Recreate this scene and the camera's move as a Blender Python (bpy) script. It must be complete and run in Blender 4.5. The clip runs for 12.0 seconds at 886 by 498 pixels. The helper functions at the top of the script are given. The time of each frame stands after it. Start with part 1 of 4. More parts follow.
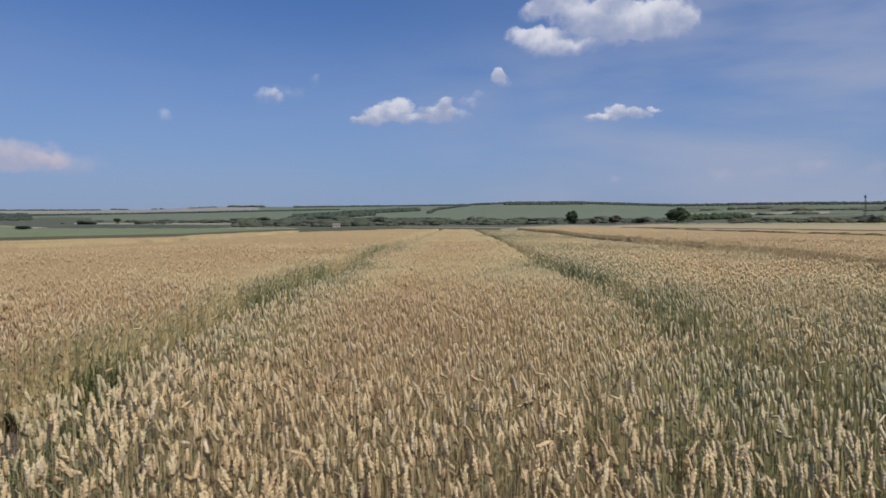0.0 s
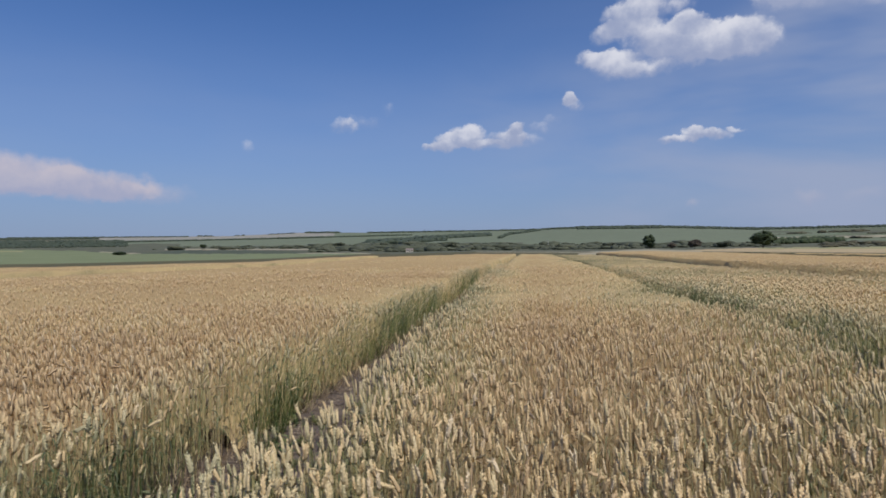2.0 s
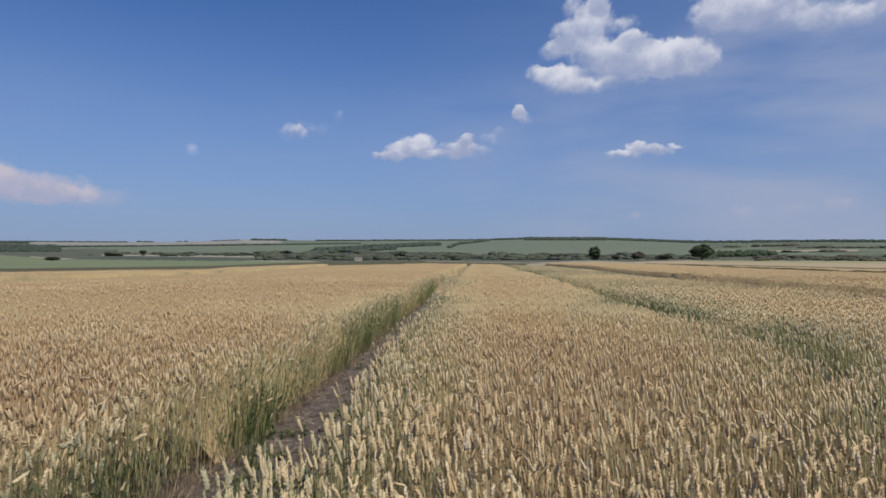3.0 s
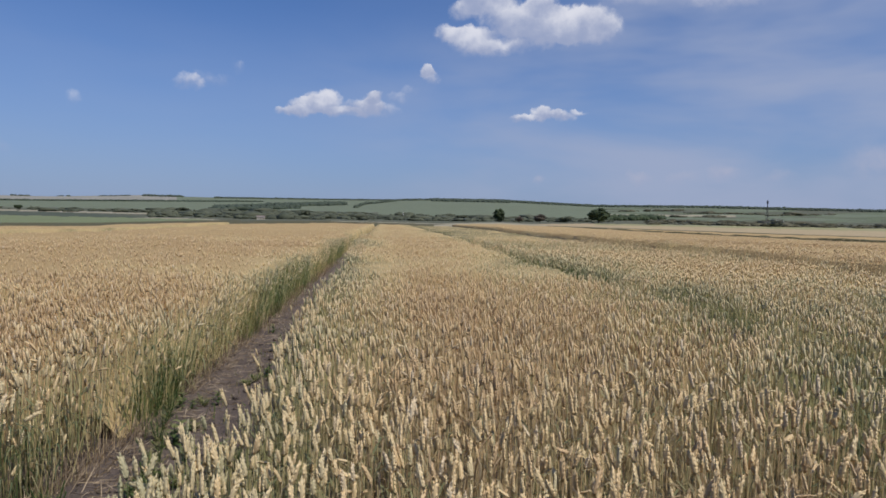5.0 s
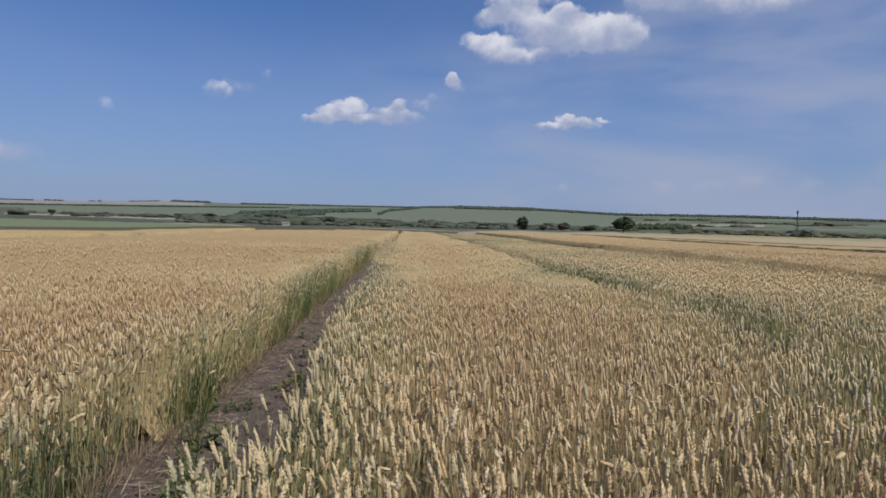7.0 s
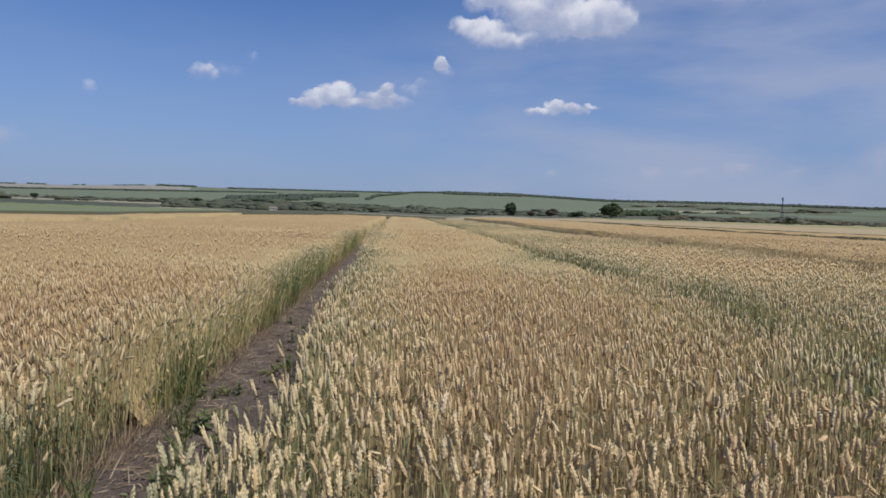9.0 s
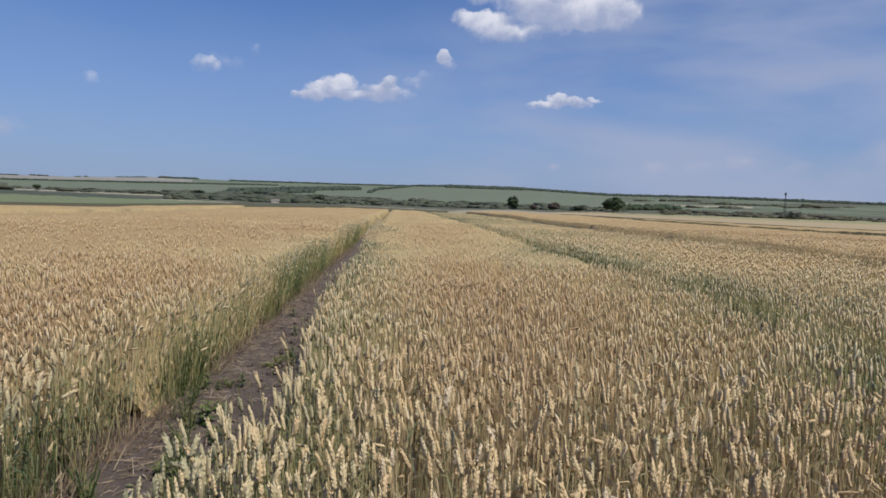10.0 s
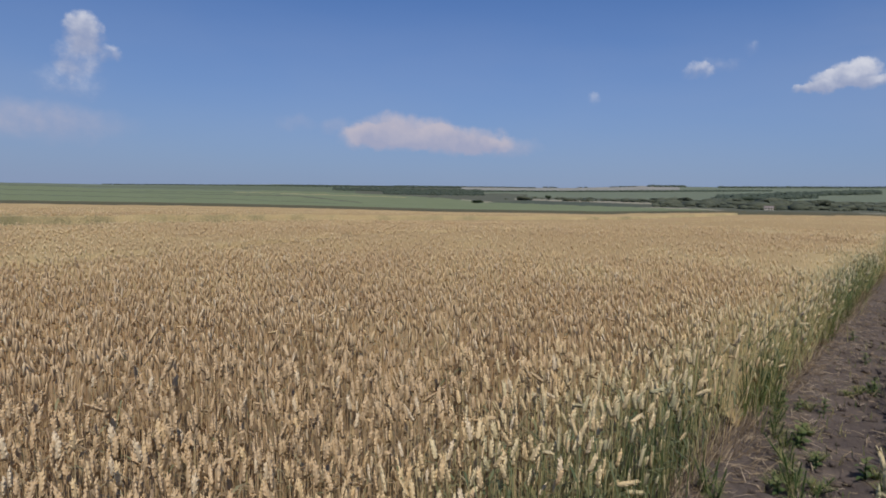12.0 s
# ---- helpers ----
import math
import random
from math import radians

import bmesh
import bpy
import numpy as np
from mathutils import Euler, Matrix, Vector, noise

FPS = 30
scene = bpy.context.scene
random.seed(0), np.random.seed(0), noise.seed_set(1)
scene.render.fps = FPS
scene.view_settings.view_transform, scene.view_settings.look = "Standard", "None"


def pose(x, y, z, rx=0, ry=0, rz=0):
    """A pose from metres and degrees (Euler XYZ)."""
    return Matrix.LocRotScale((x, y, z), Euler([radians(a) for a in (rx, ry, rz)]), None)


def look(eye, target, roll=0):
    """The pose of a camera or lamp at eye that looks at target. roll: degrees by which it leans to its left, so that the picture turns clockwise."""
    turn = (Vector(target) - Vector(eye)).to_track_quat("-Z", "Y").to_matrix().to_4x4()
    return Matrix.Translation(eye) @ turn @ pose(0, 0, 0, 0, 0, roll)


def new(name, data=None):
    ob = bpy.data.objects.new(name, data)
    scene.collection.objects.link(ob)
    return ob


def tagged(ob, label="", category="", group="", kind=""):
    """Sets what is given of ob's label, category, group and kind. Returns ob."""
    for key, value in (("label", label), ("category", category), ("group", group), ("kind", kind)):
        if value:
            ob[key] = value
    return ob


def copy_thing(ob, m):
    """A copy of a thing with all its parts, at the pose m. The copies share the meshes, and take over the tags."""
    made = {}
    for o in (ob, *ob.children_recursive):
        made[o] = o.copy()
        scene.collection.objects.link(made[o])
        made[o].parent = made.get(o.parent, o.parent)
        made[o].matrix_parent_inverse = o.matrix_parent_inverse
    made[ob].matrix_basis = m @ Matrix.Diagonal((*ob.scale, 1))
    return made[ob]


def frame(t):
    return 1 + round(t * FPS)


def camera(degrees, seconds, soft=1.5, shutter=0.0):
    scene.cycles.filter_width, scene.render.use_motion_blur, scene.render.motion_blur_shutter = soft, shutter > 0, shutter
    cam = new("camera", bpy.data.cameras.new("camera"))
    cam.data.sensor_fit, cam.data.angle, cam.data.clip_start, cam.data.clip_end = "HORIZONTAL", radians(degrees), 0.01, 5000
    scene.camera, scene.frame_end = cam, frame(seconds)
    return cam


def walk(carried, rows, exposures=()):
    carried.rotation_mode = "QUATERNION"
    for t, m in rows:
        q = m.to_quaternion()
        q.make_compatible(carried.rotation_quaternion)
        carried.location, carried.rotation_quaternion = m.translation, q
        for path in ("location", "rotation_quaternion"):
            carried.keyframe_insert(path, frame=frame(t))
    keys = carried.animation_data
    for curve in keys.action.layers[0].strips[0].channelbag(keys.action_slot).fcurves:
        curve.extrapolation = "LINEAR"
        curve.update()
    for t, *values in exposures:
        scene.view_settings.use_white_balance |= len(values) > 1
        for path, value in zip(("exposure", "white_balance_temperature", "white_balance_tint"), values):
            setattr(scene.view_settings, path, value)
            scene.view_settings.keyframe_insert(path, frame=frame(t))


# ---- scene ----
from itertools import product

# camera: held at eye height, stepping sideways towards the bare wheel track
cam = camera(70.5, 12.0, soft=1.65, shutter=0.05)
EYE_Z = 1.65
WALK = [  # seconds, x, y, yaw to the left, pitch, roll
    (0, 2.12, -0.10, 0.71, -2.43, -0.42),
    (0.1, 2.08, -0.11, 4.16, -1.27, -0.65),
    (0.2, 2.04, -0.11, 8.6, -0.36, 2.01),
    (0.3, 2.00, -0.12, 10.1, -0.62, 2.16),
    (0.5, 1.92, -0.12, 12.19, -0.57, 0.05),
    (0.6, 1.88, -0.13, 13.11, 1.57, -2.25),
    (0.7, 1.84, -0.14, 11.68, 2.07, -2.92),
    (0.9, 1.76, -0.14, 9.02, 3.45, -2.93),
    (1, 1.72, -0.15, 4.31, 1.57, -1.86),
    (1.1, 1.67, -0.15, 1.26, -0.12, -1.88),
    (1.2, 1.62, -0.16, -3.8, -1.27, -1.31),
    (1.4, 1.51, -0.17, -8.47, -0.61, -4.17),
    (1.5, 1.46, -0.17, -10.08, -1.01, -3.39),
    (1.6, 1.41, -0.18, -7, -0.87, -3.58),
    (1.7, 1.36, -0.18, -5.24, 1.31, -3.5),
    (1.8, 1.30, -0.19, -0.3, 0.3, -2.12),
    (2, 1.20, -0.20, 7.18, -0.09, -0.6),
    (2.1, 1.16, -0.20, 11.38, -0.84, -0.36),
    (2.2, 1.12, -0.21, 17.23, -1.61, 0.16),
    (2.3, 1.08, -0.21, 19.99, -0.65, 0.74),
    (2.5, 1.00, -0.22, 19.9, 0.92, 1.07),
    (2.6, 0.98, -0.22, 15.37, 0.73, -1.13),
    (2.7, 0.96, -0.21, 13.4, 1.88, -1.72),
    (2.8, 0.94, -0.21, 8.71, 2.49, 0.09),
    (3, 0.90, -0.20, 2.53, 0.74, 0.08),
    (3.2, 0.88, -0.18, -0.93, 0.98, 0.17),
    (4.8, 0.76, -0.03, -5.98, -2.76, -0.4),
    (5, 0.74, -0.02, -6.03, -2.8, 0.91),
    (5.5, 0.71, -0.01, -6.52, -1.92, 0.58),
    (6, 0.67, 0.00, -1.7, -0.17, 1.26),
    (6.5, 0.67, 0.00, -2.11, -2.05, 1.19),
    (7, 0.66, 0.00, -3.91, -2.16, 1.36),
    (7.2, 0.66, 0.00, -5.17, -2.92, 1.59),
    (8.8, 0.65, 0.00, -4.51, -3.91, 1.77),
    (9, 0.65, 0.00, -5.03, -3.45, 1.6),
    (9.5, 0.65, 0.00, -8.02, -4.52, 1.9),
    (10, 0.64, 0.00, -4.88, -4.06, 1.85),
    (10.3, 0.63, 0.00, -6.07, -4.09, 0.44),
    (10.5, 0.62, 0.00, -3.36, -6.19, -1),
    (10.7, 0.54, 0.00, 1.68, -4.56, -0.29),
    (11, 0.42, 0.00, 11.35, -2.55, 0.39),
    (11.2, 0.32, -0.05, 20.17, -3.28, -1),
    (11.3, 0.27, -0.07, 25.01, -3.14, -1.64),
    (11.5, 0.17, -0.12, 36.06, -2.27, 2.53),
    (11.6, 0.13, -0.15, 40.75, -1.34, 2.99),
    (11.7, 0.08, -0.18, 43.59, -0.18, 2.97),
    (11.8, 0.04, -0.20, 45.29, -1.3, 4.17),
    (11.9, -0.01, -0.23, 41.43, -2.1, 4.78),
    (12, -0.05, -0.26, 37.46, -4.56, 1.23),
]


def carried_pose(x, y, yaw, pitch, roll):
    eye = Vector((x, y, EYE_Z))
    a, b = radians(yaw), radians(pitch)
    return look(eye, eye + Vector((-math.sin(a) * math.cos(b), math.cos(a) * math.cos(b), math.sin(b))), roll)


EXPOSURE = [(0.0, -0.12), (3.0, -0.10), (5.0, -0.06), (5.5, -0.06), (6.5, -0.11), (7.0, -0.11), (9.0, -0.03), (10.5, 0.0), (11.0, -0.06), (11.5, -0.13), (12.0, -0.18)]
walk(cam, [(t, carried_pose(*row)) for t, *row in WALK], EXPOSURE)

# ------------------------------------------------------------------ sky and sun
SUN_AZ, SUN_EL = 140.0, 55.0  # azimuth clockwise from +y
sun_data = bpy.data.lights.new("sun", "SUN")
sun_data.energy, sun_data.angle, sun_data.color = 3.95, radians(0.53), (1.0, 0.94, 0.87)
sun = new("sun", sun_data)
sun_way = Vector((math.sin(radians(SUN_AZ)) * math.cos(radians(SUN_EL)), math.cos(radians(SUN_AZ)) * math.cos(radians(SUN_EL)), math.sin(radians(SUN_EL))))
sun.matrix_world = look(sun_way * 60, (0, 0, 0))

world = bpy.data.worlds.new("summer_sky")
scene.world = world
world.use_nodes = True
wt = world.node_tree
wt.nodes.clear()


def wire(tree, socket, value):
    if isinstance(value, bpy.types.NodeSocket):
        tree.links.new(value, socket)
    else:
        socket.default_value = value


def calc(tree, op, *args, clamp=False):
    n = tree.nodes.new("ShaderNodeMath")
    n.operation, n.use_clamp = op, clamp
    for k, a in enumerate(args):
        wire(tree, n.inputs[k], a)
    return n.outputs[0]


def noise_tex(tree, vec, scale, detail=4.0, rough=0.55, distortion=0.0):
    n = tree.nodes.new("ShaderNodeTexNoise")
    if vec is not None:
        tree.links.new(vec, n.inputs["Vector"])
    n.inputs["Scale"].default_value, n.inputs["Detail"].default_value = scale, detail
    n.inputs["Roughness"].default_value, n.inputs["Distortion"].default_value = rough, distortion
    return n.outputs["Fac"], n.outputs["Color"]


def blend(tree, fac, a, b, mode="MIX"):
    n = tree.nodes.new("ShaderNodeMix")
    n.data_type, n.blend_type = "RGBA", mode
    for sock, v in zip((n.inputs[0], n.inputs[6], n.inputs[7]), (fac, a, b)):
        wire(tree, sock, v)
    return n.outputs[2]


def ranged(tree, v, a, b, c=0.0, d=1.0, smooth=False):
    n = tree.nodes.new("ShaderNodeMapRange")
    n.interpolation_type = "SMOOTHSTEP" if smooth else "LINEAR"
    for k, x in enumerate((v, a, b, c, d)):
        wire(tree, n.inputs[k], x)
    return n.outputs[0]


def ramp(tree, fac, stops):
    n = tree.nodes.new("ShaderNodeValToRGB")
    el = n.color_ramp.elements
    while len(el) < len(stops):
        el.new(0.5)
    for e, (at, col) in zip(el, stops):
        e.position, e.color = at, (*col, 1.0)
    tree.links.new(fac, n.inputs[0])
    return n.outputs[0]


SKY_STRENGTH = 0.10
sky = wt.nodes.new("ShaderNodeTexSky")
sky.sky_type, sky.sun_disc = "NISHITA", False
sky.sun_elevation, sky.sun_rotation = radians(SUN_EL), radians(SUN_AZ)
sky.altitude, sky.air_density, sky.dust_density, sky.ozone_density = 150.0, 1.0, 0.35, 3.0
coord = wt.nodes.new("ShaderNodeTexCoord").outputs["Generated"]
sep = wt.nodes.new("ShaderNodeSeparateXYZ")
wt.links.new(coord, sep.inputs[0])
az = calc(wt, "MULTIPLY", calc(wt, "ARCTAN2", sep.outputs[0], sep.outputs[1]), 57.2958)
el = calc(wt, "MULTIPLY", calc(wt, "ARCSINE", sep.outputs[2]), 57.2958)
_, w1 = noise_tex(wt, coord, 30.0, 4.0, 0.6)
ws = wt.nodes.new("ShaderNodeSeparateColor")
wt.links.new(w1, ws.inputs[0])
az_w = calc(wt, "ADD", az, calc(wt, "MULTIPLY", calc(wt, "SUBTRACT", ws.outputs[0], 0.5), 2.2))
el_w = calc(wt, "ADD", el, calc(wt, "MULTIPLY", calc(wt, "SUBTRACT", ws.outputs[1], 0.5), 1.7))


def puff_field(puffs):
    """The summed density of a group of puffs (azimuth, elevation, half width, half height, weight), and how high in its puff each spot lies."""
    total, high = 0.0, 0.0
    for a, e, rx, ry, weight in puffs:
        u = calc(wt, "DIVIDE", calc(wt, "SUBTRACT", az_w, a), rx * 1.15)
        v = calc(wt, "DIVIDE", calc(wt, "SUBTRACT", el_w, e), ry * 1.15)
        d = calc(wt, "ADD", calc(wt, "MULTIPLY", u, u), calc(wt, "MULTIPLY", v, v))
        one = calc(wt, "MULTIPLY", calc(wt, "SUBTRACT", 1.0, d, clamp=True), weight)
        total = calc(wt, "ADD", total, one)
        high = calc(wt, "MULTIPLY_ADD", one, v, high)
    return total, calc(wt, "DIVIDE", high, calc(wt, "MAXIMUM", total, 0.02))


CUMULUS = [
    (-6.1, 9.6, 1.76, 0.76, 1), (-4.9, 10.1, 1.87, 1.01, 1), (-7.3, 9.1, 1.55, 0.46, 0.9), (-3.2, 9.3, 1.76, 0.56, 0.7), (-1.2, 9.9, 1.65, 0.86, 0.8), (-0.6, 10.6, 0.93, 0.5, 0.8),
    (0.5, 9.5, 1.64, 0.65, 0.4), (1.8, 10.6, 1.23, 0.6, 0.35), (2.9, 11.3, 0.82, 0.45, 0.25), (4.3, 13.0, 0.76, 0.59, 1), (4.8, 12.4, 0.76, 0.64, 0.5), (13.2, 8.9, 1.49, 0.34, 0.8),
    (14.6, 9.3, 1.01, 0.67, 1), (16.1, 9.2, 1.53, 0.43, 0.75), (17.6, 9.6, 0.89, 0.28, 0.55), (11.4, 21.4, 1.15, 0.96, 1), (11.0, 20.1, 1.92, 1.59, 0.9), (9.5, 19.2, 2.24, 1.44, 1),
    (7.7, 18.1, 1.49, 0.92, 0.8), (9.1, 21.4, 0.98, 1.14, 0.5), (6.5, 16.1, 1.4, 0.71, 0.8), (8.4, 15.6, 2.45, 1.13, 1), (10.9, 15.0, 2.63, 0.84, 0.6), (11.7, 17.3, 2.66, 1.55, 0.9),
    (14.4, 18.3, 1.66, 0.89, 1), (14.7, 16.6, 3.46, 1.71, 1), (17.1, 16.7, 2.74, 1.68, 1), (18.9, 16.7, 2.16, 1.49, 0.8), (15.9, 15.3, 1.99, 0.64, 0.5), (20.3, 16.1, 1.53, 1.05, 0.4),
    (13.8, 19.7, 1.22, 0.7, 0.55), (20.9, 19.4, 1.93, 1.5, 0.9), (22.9, 19.6, 2.5, 1.64, 1), (25.0, 20.0, 2.85, 1.36, 0.9), (27.4, 18.6, 2.06, 1.11, 0.6), (29.5, 18.0, 2.65, 1.25, 0.5),
    (31.8, 17.9, 2.31, 0.91, 0.4), (23.2, 21.9, 4.33, 1.97, 0.9),
    (-16.0, 10.9, 1.2, 0.7, 0.46), (-14.1, 11.4, 1.9, 0.7, 0.22), (-12.2, 12.5, 0.8, 0.6, 0.20), (-24.4, 8.8, 0.8, 0.6, 0.24),
    (-67.0, 12.1, 1.4, 1.6, 0.75), (-67.5, 10.2, 1.8, 1.5, 0.5), (-68.0, 8.3, 2.6, 1.5, 0.28), (-65.3, 10.7, 0.8, 0.7, 0.4), (-75.2, 7.3, 2.4, 1.4, 0.6), (-77.0, 9.9, 3.4, 1.1, 0.35),
]
HAZY = [
    (-41.2, 5.9, 4.6, 1.7, 1.0), (-36.6, 5.3, 5.0, 1.3, 0.9), (-44.0, 5.4, 3.0, 1.2, 0.9), (-32.9, 4.8, 4.0, 1.0, 0.5), (-47.3, 6.3, 1.6, 0.9, 0.3), (-50.7, 6.3, 1.6, 0.8, 0.25),
    (-70.5, 5.3, 7.0, 1.7, 0.45), (-78.0, 5.5, 5.0, 1.6, 0.4), (40.6, 4.7, 3.0, 1.4, 0.35), (26.7, 3.8, 1.4, 0.6, 0.22), (14.6, 3.6, 0.8, 0.45, 0.3), (23.2, 3.7, 1.0, 0.6, 0.3), (29.8, 4.2, 1.2, 0.9, 0.35), (34.0, 3.9, 1.4, 0.6, 0.25),
]
fine, _ = noise_tex(wt, coord, 48.0, 5.0, 0.58)
ragged = calc(wt, "MULTIPLY", calc(wt, "SUBTRACT", fine, 0.5), 0.85)
cum_sum, cum_high = puff_field(CUMULUS)
cum = calc(wt, "ADD", calc(wt, "MINIMUM", cum_sum, 0.9), calc(wt, "MULTIPLY", ragged, calc(wt, "MULTIPLY", cum_sum, 3.0, clamp=True)))
# crisp billowing tops, soft undersides
cum_mask = ranged(wt, cum, 0.02, calc(wt, "MULTIPLY_ADD", cum_high, -0.32, 0.82), 0.0, 0.93, True)
hazy_sum, hazy_high = puff_field(HAZY)
hazy = calc(wt, "ADD", hazy_sum, calc(wt, "MULTIPLY", ragged, calc(wt, "MULTIPLY", hazy_sum, 0.9, clamp=True)))
hazy_mask = ranged(wt, hazy, -0.02, 0.95, 0.0, 0.78, True)
# thin high veil, drawn out along the wind
stretch = wt.nodes.new("ShaderNodeMapping")
stretch.inputs["Rotation"].default_value = (0.0, 0.25, 0.0)
stretch.inputs["Scale"].default_value = (1.0, 1.0, 3.6)
wt.links.new(coord, stretch.inputs[0])
veil, _ = noise_tex(wt, stretch.outputs[0], 2.6, 4.0, 0.5, 0.2)
veil_side = ranged(wt, az, -14.0, 26.0, 0.12, 1.0, True)
# it thins out overhead, higher up the further one looks to the right
veil_top = ranged(wt, calc(wt, "SUBTRACT", el, ranged(wt, az, 14.0, 34.0, 12.0, 22.0)), 0.0, 6.0, 1.0, 0.2, True)
veil_mask = calc(wt, "MULTIPLY", calc(wt, "MULTIPLY", ranged(wt, veil, 0.29, 0.66, 0.0, 0.78, True), veil_side), veil_top)
shade, _ = noise_tex(wt, coord, 24.0, 4.0, 0.55)
lit = ranged(wt, calc(wt, "ADD", cum_high, calc(wt, "MULTIPLY", calc(wt, "SUBTRACT", shade, 0.5), 2.6)), -0.50, 1.05, 0.0, 1.0, True)
cum_col = blend(wt, lit, (0.35, 0.405, 0.585, 1.0), (0.77, 0.78, 0.86, 1.0))
scaled = wt.nodes.new("ShaderNodeVectorMath")
scaled.operation = "MULTIPLY"
wt.links.new(sky.outputs[0], scaled.inputs[0])
scaled.inputs[1].default_value = (SKY_STRENGTH * 0.465, SKY_STRENGTH * 0.695, SKY_STRENGTH * 1.05)
# dry summer haze low over the land
haze = calc(wt, "POWER", ranged(wt, el, 24.0, 0.0), 1.7)
hazed = blend(wt, calc(wt, "MULTIPLY", haze, 0.92), scaled.outputs[0], (0.262, 0.332, 0.520, 1.0))
c1 = blend(wt, veil_mask, hazed, (0.365, 0.42, 0.585, 1.0))
lit_low = ranged(wt, calc(wt, "ADD", hazy_high, calc(wt, "MULTIPLY", calc(wt, "SUBTRACT", shade, 0.5), 2.2)), -0.5, 0.6, 0.0, 1.0)
c2 = blend(wt, hazy_mask, c1, blend(wt, lit_low, (0.43, 0.43, 0.57, 1.0), (0.64, 0.57, 0.62, 1.0)))
c3 = blend(wt, cum_mask, c2, cum_col)
bg = wt.nodes.new("ShaderNodeBackground")
wt.links.new(c3, bg.inputs[0])
bg.inputs["Strength"].default_value = 1.0
out = wt.nodes.new("ShaderNodeOutputWorld")
wt.links.new(bg.outputs[0], out.inputs[0])


# ------------------------------------------------------------------ materials
def material(name, rough=0.8):
    m = bpy.data.materials.new(name)
    m.use_nodes = True
    t = m.node_tree
    b = t.nodes["Principled BSDF"]
    b.inputs["Roughness"].default_value = rough
    b.inputs["Specular IOR Level"].default_value = 0.25
    return m, t, b


def bumped(t, b, height, strength, dist):
    n = t.nodes.new("ShaderNodeBump")
    n.inputs["Strength"].default_value, n.inputs["Distance"].default_value = strength, dist
    t.links.new(height, n.inputs["Height"])
    t.links.new(n.outputs[0], b.inputs["Normal"])


def object_coord(t):
    return t.nodes.new("ShaderNodeTexCoord").outputs["Object"]


def plant_material(name, stops, rough=0.65, through_light=0.18, grain=180.0):
    """A plant's tissue, from green to ripe by its own 'ripeness', with fine mottling."""
    m, t, b = material(name, rough)
    a = t.nodes.new("ShaderNodeAttribute")
    a.attribute_name = "ripeness"
    f, _ = noise_tex(t, object_coord(t), grain, 2.0)
    fac = calc(t, "ADD", a.outputs["Fac"], calc(t, "MULTIPLY", calc(t, "SUBTRACT", f, 0.5), 0.25))
    col = ramp(t, calc(t, "MULTIPLY", fac, 0.8), [(at * 0.8, c) for at, c in stops])
    t.links.new(col, b.inputs["Base Color"])
    tr = t.nodes.new("ShaderNodeBsdfTranslucent")
    t.links.new(col, tr.inputs[0])
    mix = t.nodes.new("ShaderNodeMixShader")
    mix.inputs[0].default_value = through_light
    t.links.new(b.outputs[0], mix.inputs[1])
    t.links.new(tr.outputs[0], mix.inputs[2])
    t.links.new(mix.outputs[0], t.nodes["Material Output"].inputs["Surface"])
    return m


# the ears' last stop is a whitish tone that paints highlights on some of them
EAR = plant_material("wheat_ear", [(0.0, (0.23, 0.25, 0.125)), (0.3, (0.43, 0.395, 0.235)), (0.55, (0.69, 0.565, 0.33)), (0.8, (0.70, 0.53, 0.292)), (1.05, (0.57, 0.408, 0.23)), (1.22, (0.74, 0.62, 0.42))], 0.6, 0.12)
STEM = plant_material("wheat_stem", [(0.0, (0.13, 0.17, 0.065)), (0.4, (0.42, 0.385, 0.18)), (0.7, (0.62, 0.51, 0.28)), (1.0, (0.60, 0.43, 0.245))], 0.45, 0.15)
BLADE = plant_material("wheat_leaf", [(0.0, (0.11, 0.14, 0.07)), (0.4, (0.25, 0.26, 0.13)), (0.7, (0.42, 0.34, 0.20)), (1.0, (0.42, 0.30, 0.18))], 0.6, 0.3)
WEED = plant_material("weed_leaf", [(0.0, (0.06, 0.105, 0.035)), (0.5, (0.12, 0.165, 0.055)), (1.0, (0.30, 0.28, 0.12))], 0.55, 0.3)
STRAW = plant_material("dry_straw", [(0.0, (0.15, 0.11, 0.07)), (0.5, (0.25, 0.185, 0.115)), (1.0, (0.46, 0.37, 0.25))], 0.7, 0.05)


def canopy_material():
    """The closed top of the crop: ears and the shade of the gaps between them, both put into the colour, drawn out in
    streaks along the drill rows.
    """
    m, t, b = material("wheat_canopy", 0.95)
    b.inputs["Specular IOR Level"].default_value = 0.1
    a = t.nodes.new("ShaderNodeAttribute")
    a.attribute_name = "ripeness"
    oc = object_coord(t)
    big, _ = noise_tex(t, oc, 0.35, 5.0, 0.6)
    fine_, _ = noise_tex(t, oc, 16.0, 4.0, 0.7)
    fac = calc(t, "ADD", a.outputs["Fac"], calc(t, "ADD", calc(t, "MULTIPLY", calc(t, "SUBTRACT", big, 0.5), 0.5), calc(t, "MULTIPLY", calc(t, "SUBTRACT", fine_, 0.5), 0.8)))
    col = ramp(t, fac, [(0.0, (0.135, 0.125, 0.06)), (0.35, (0.26, 0.225, 0.115)), (0.65, (0.50, 0.38, 0.19)), (1.0, (0.43, 0.308, 0.152))])
    t.links.new(col, b.inputs["Base Color"])
    bumped(t, b, fine_, 0.9, 0.06)
    return m


CANOPY = canopy_material()


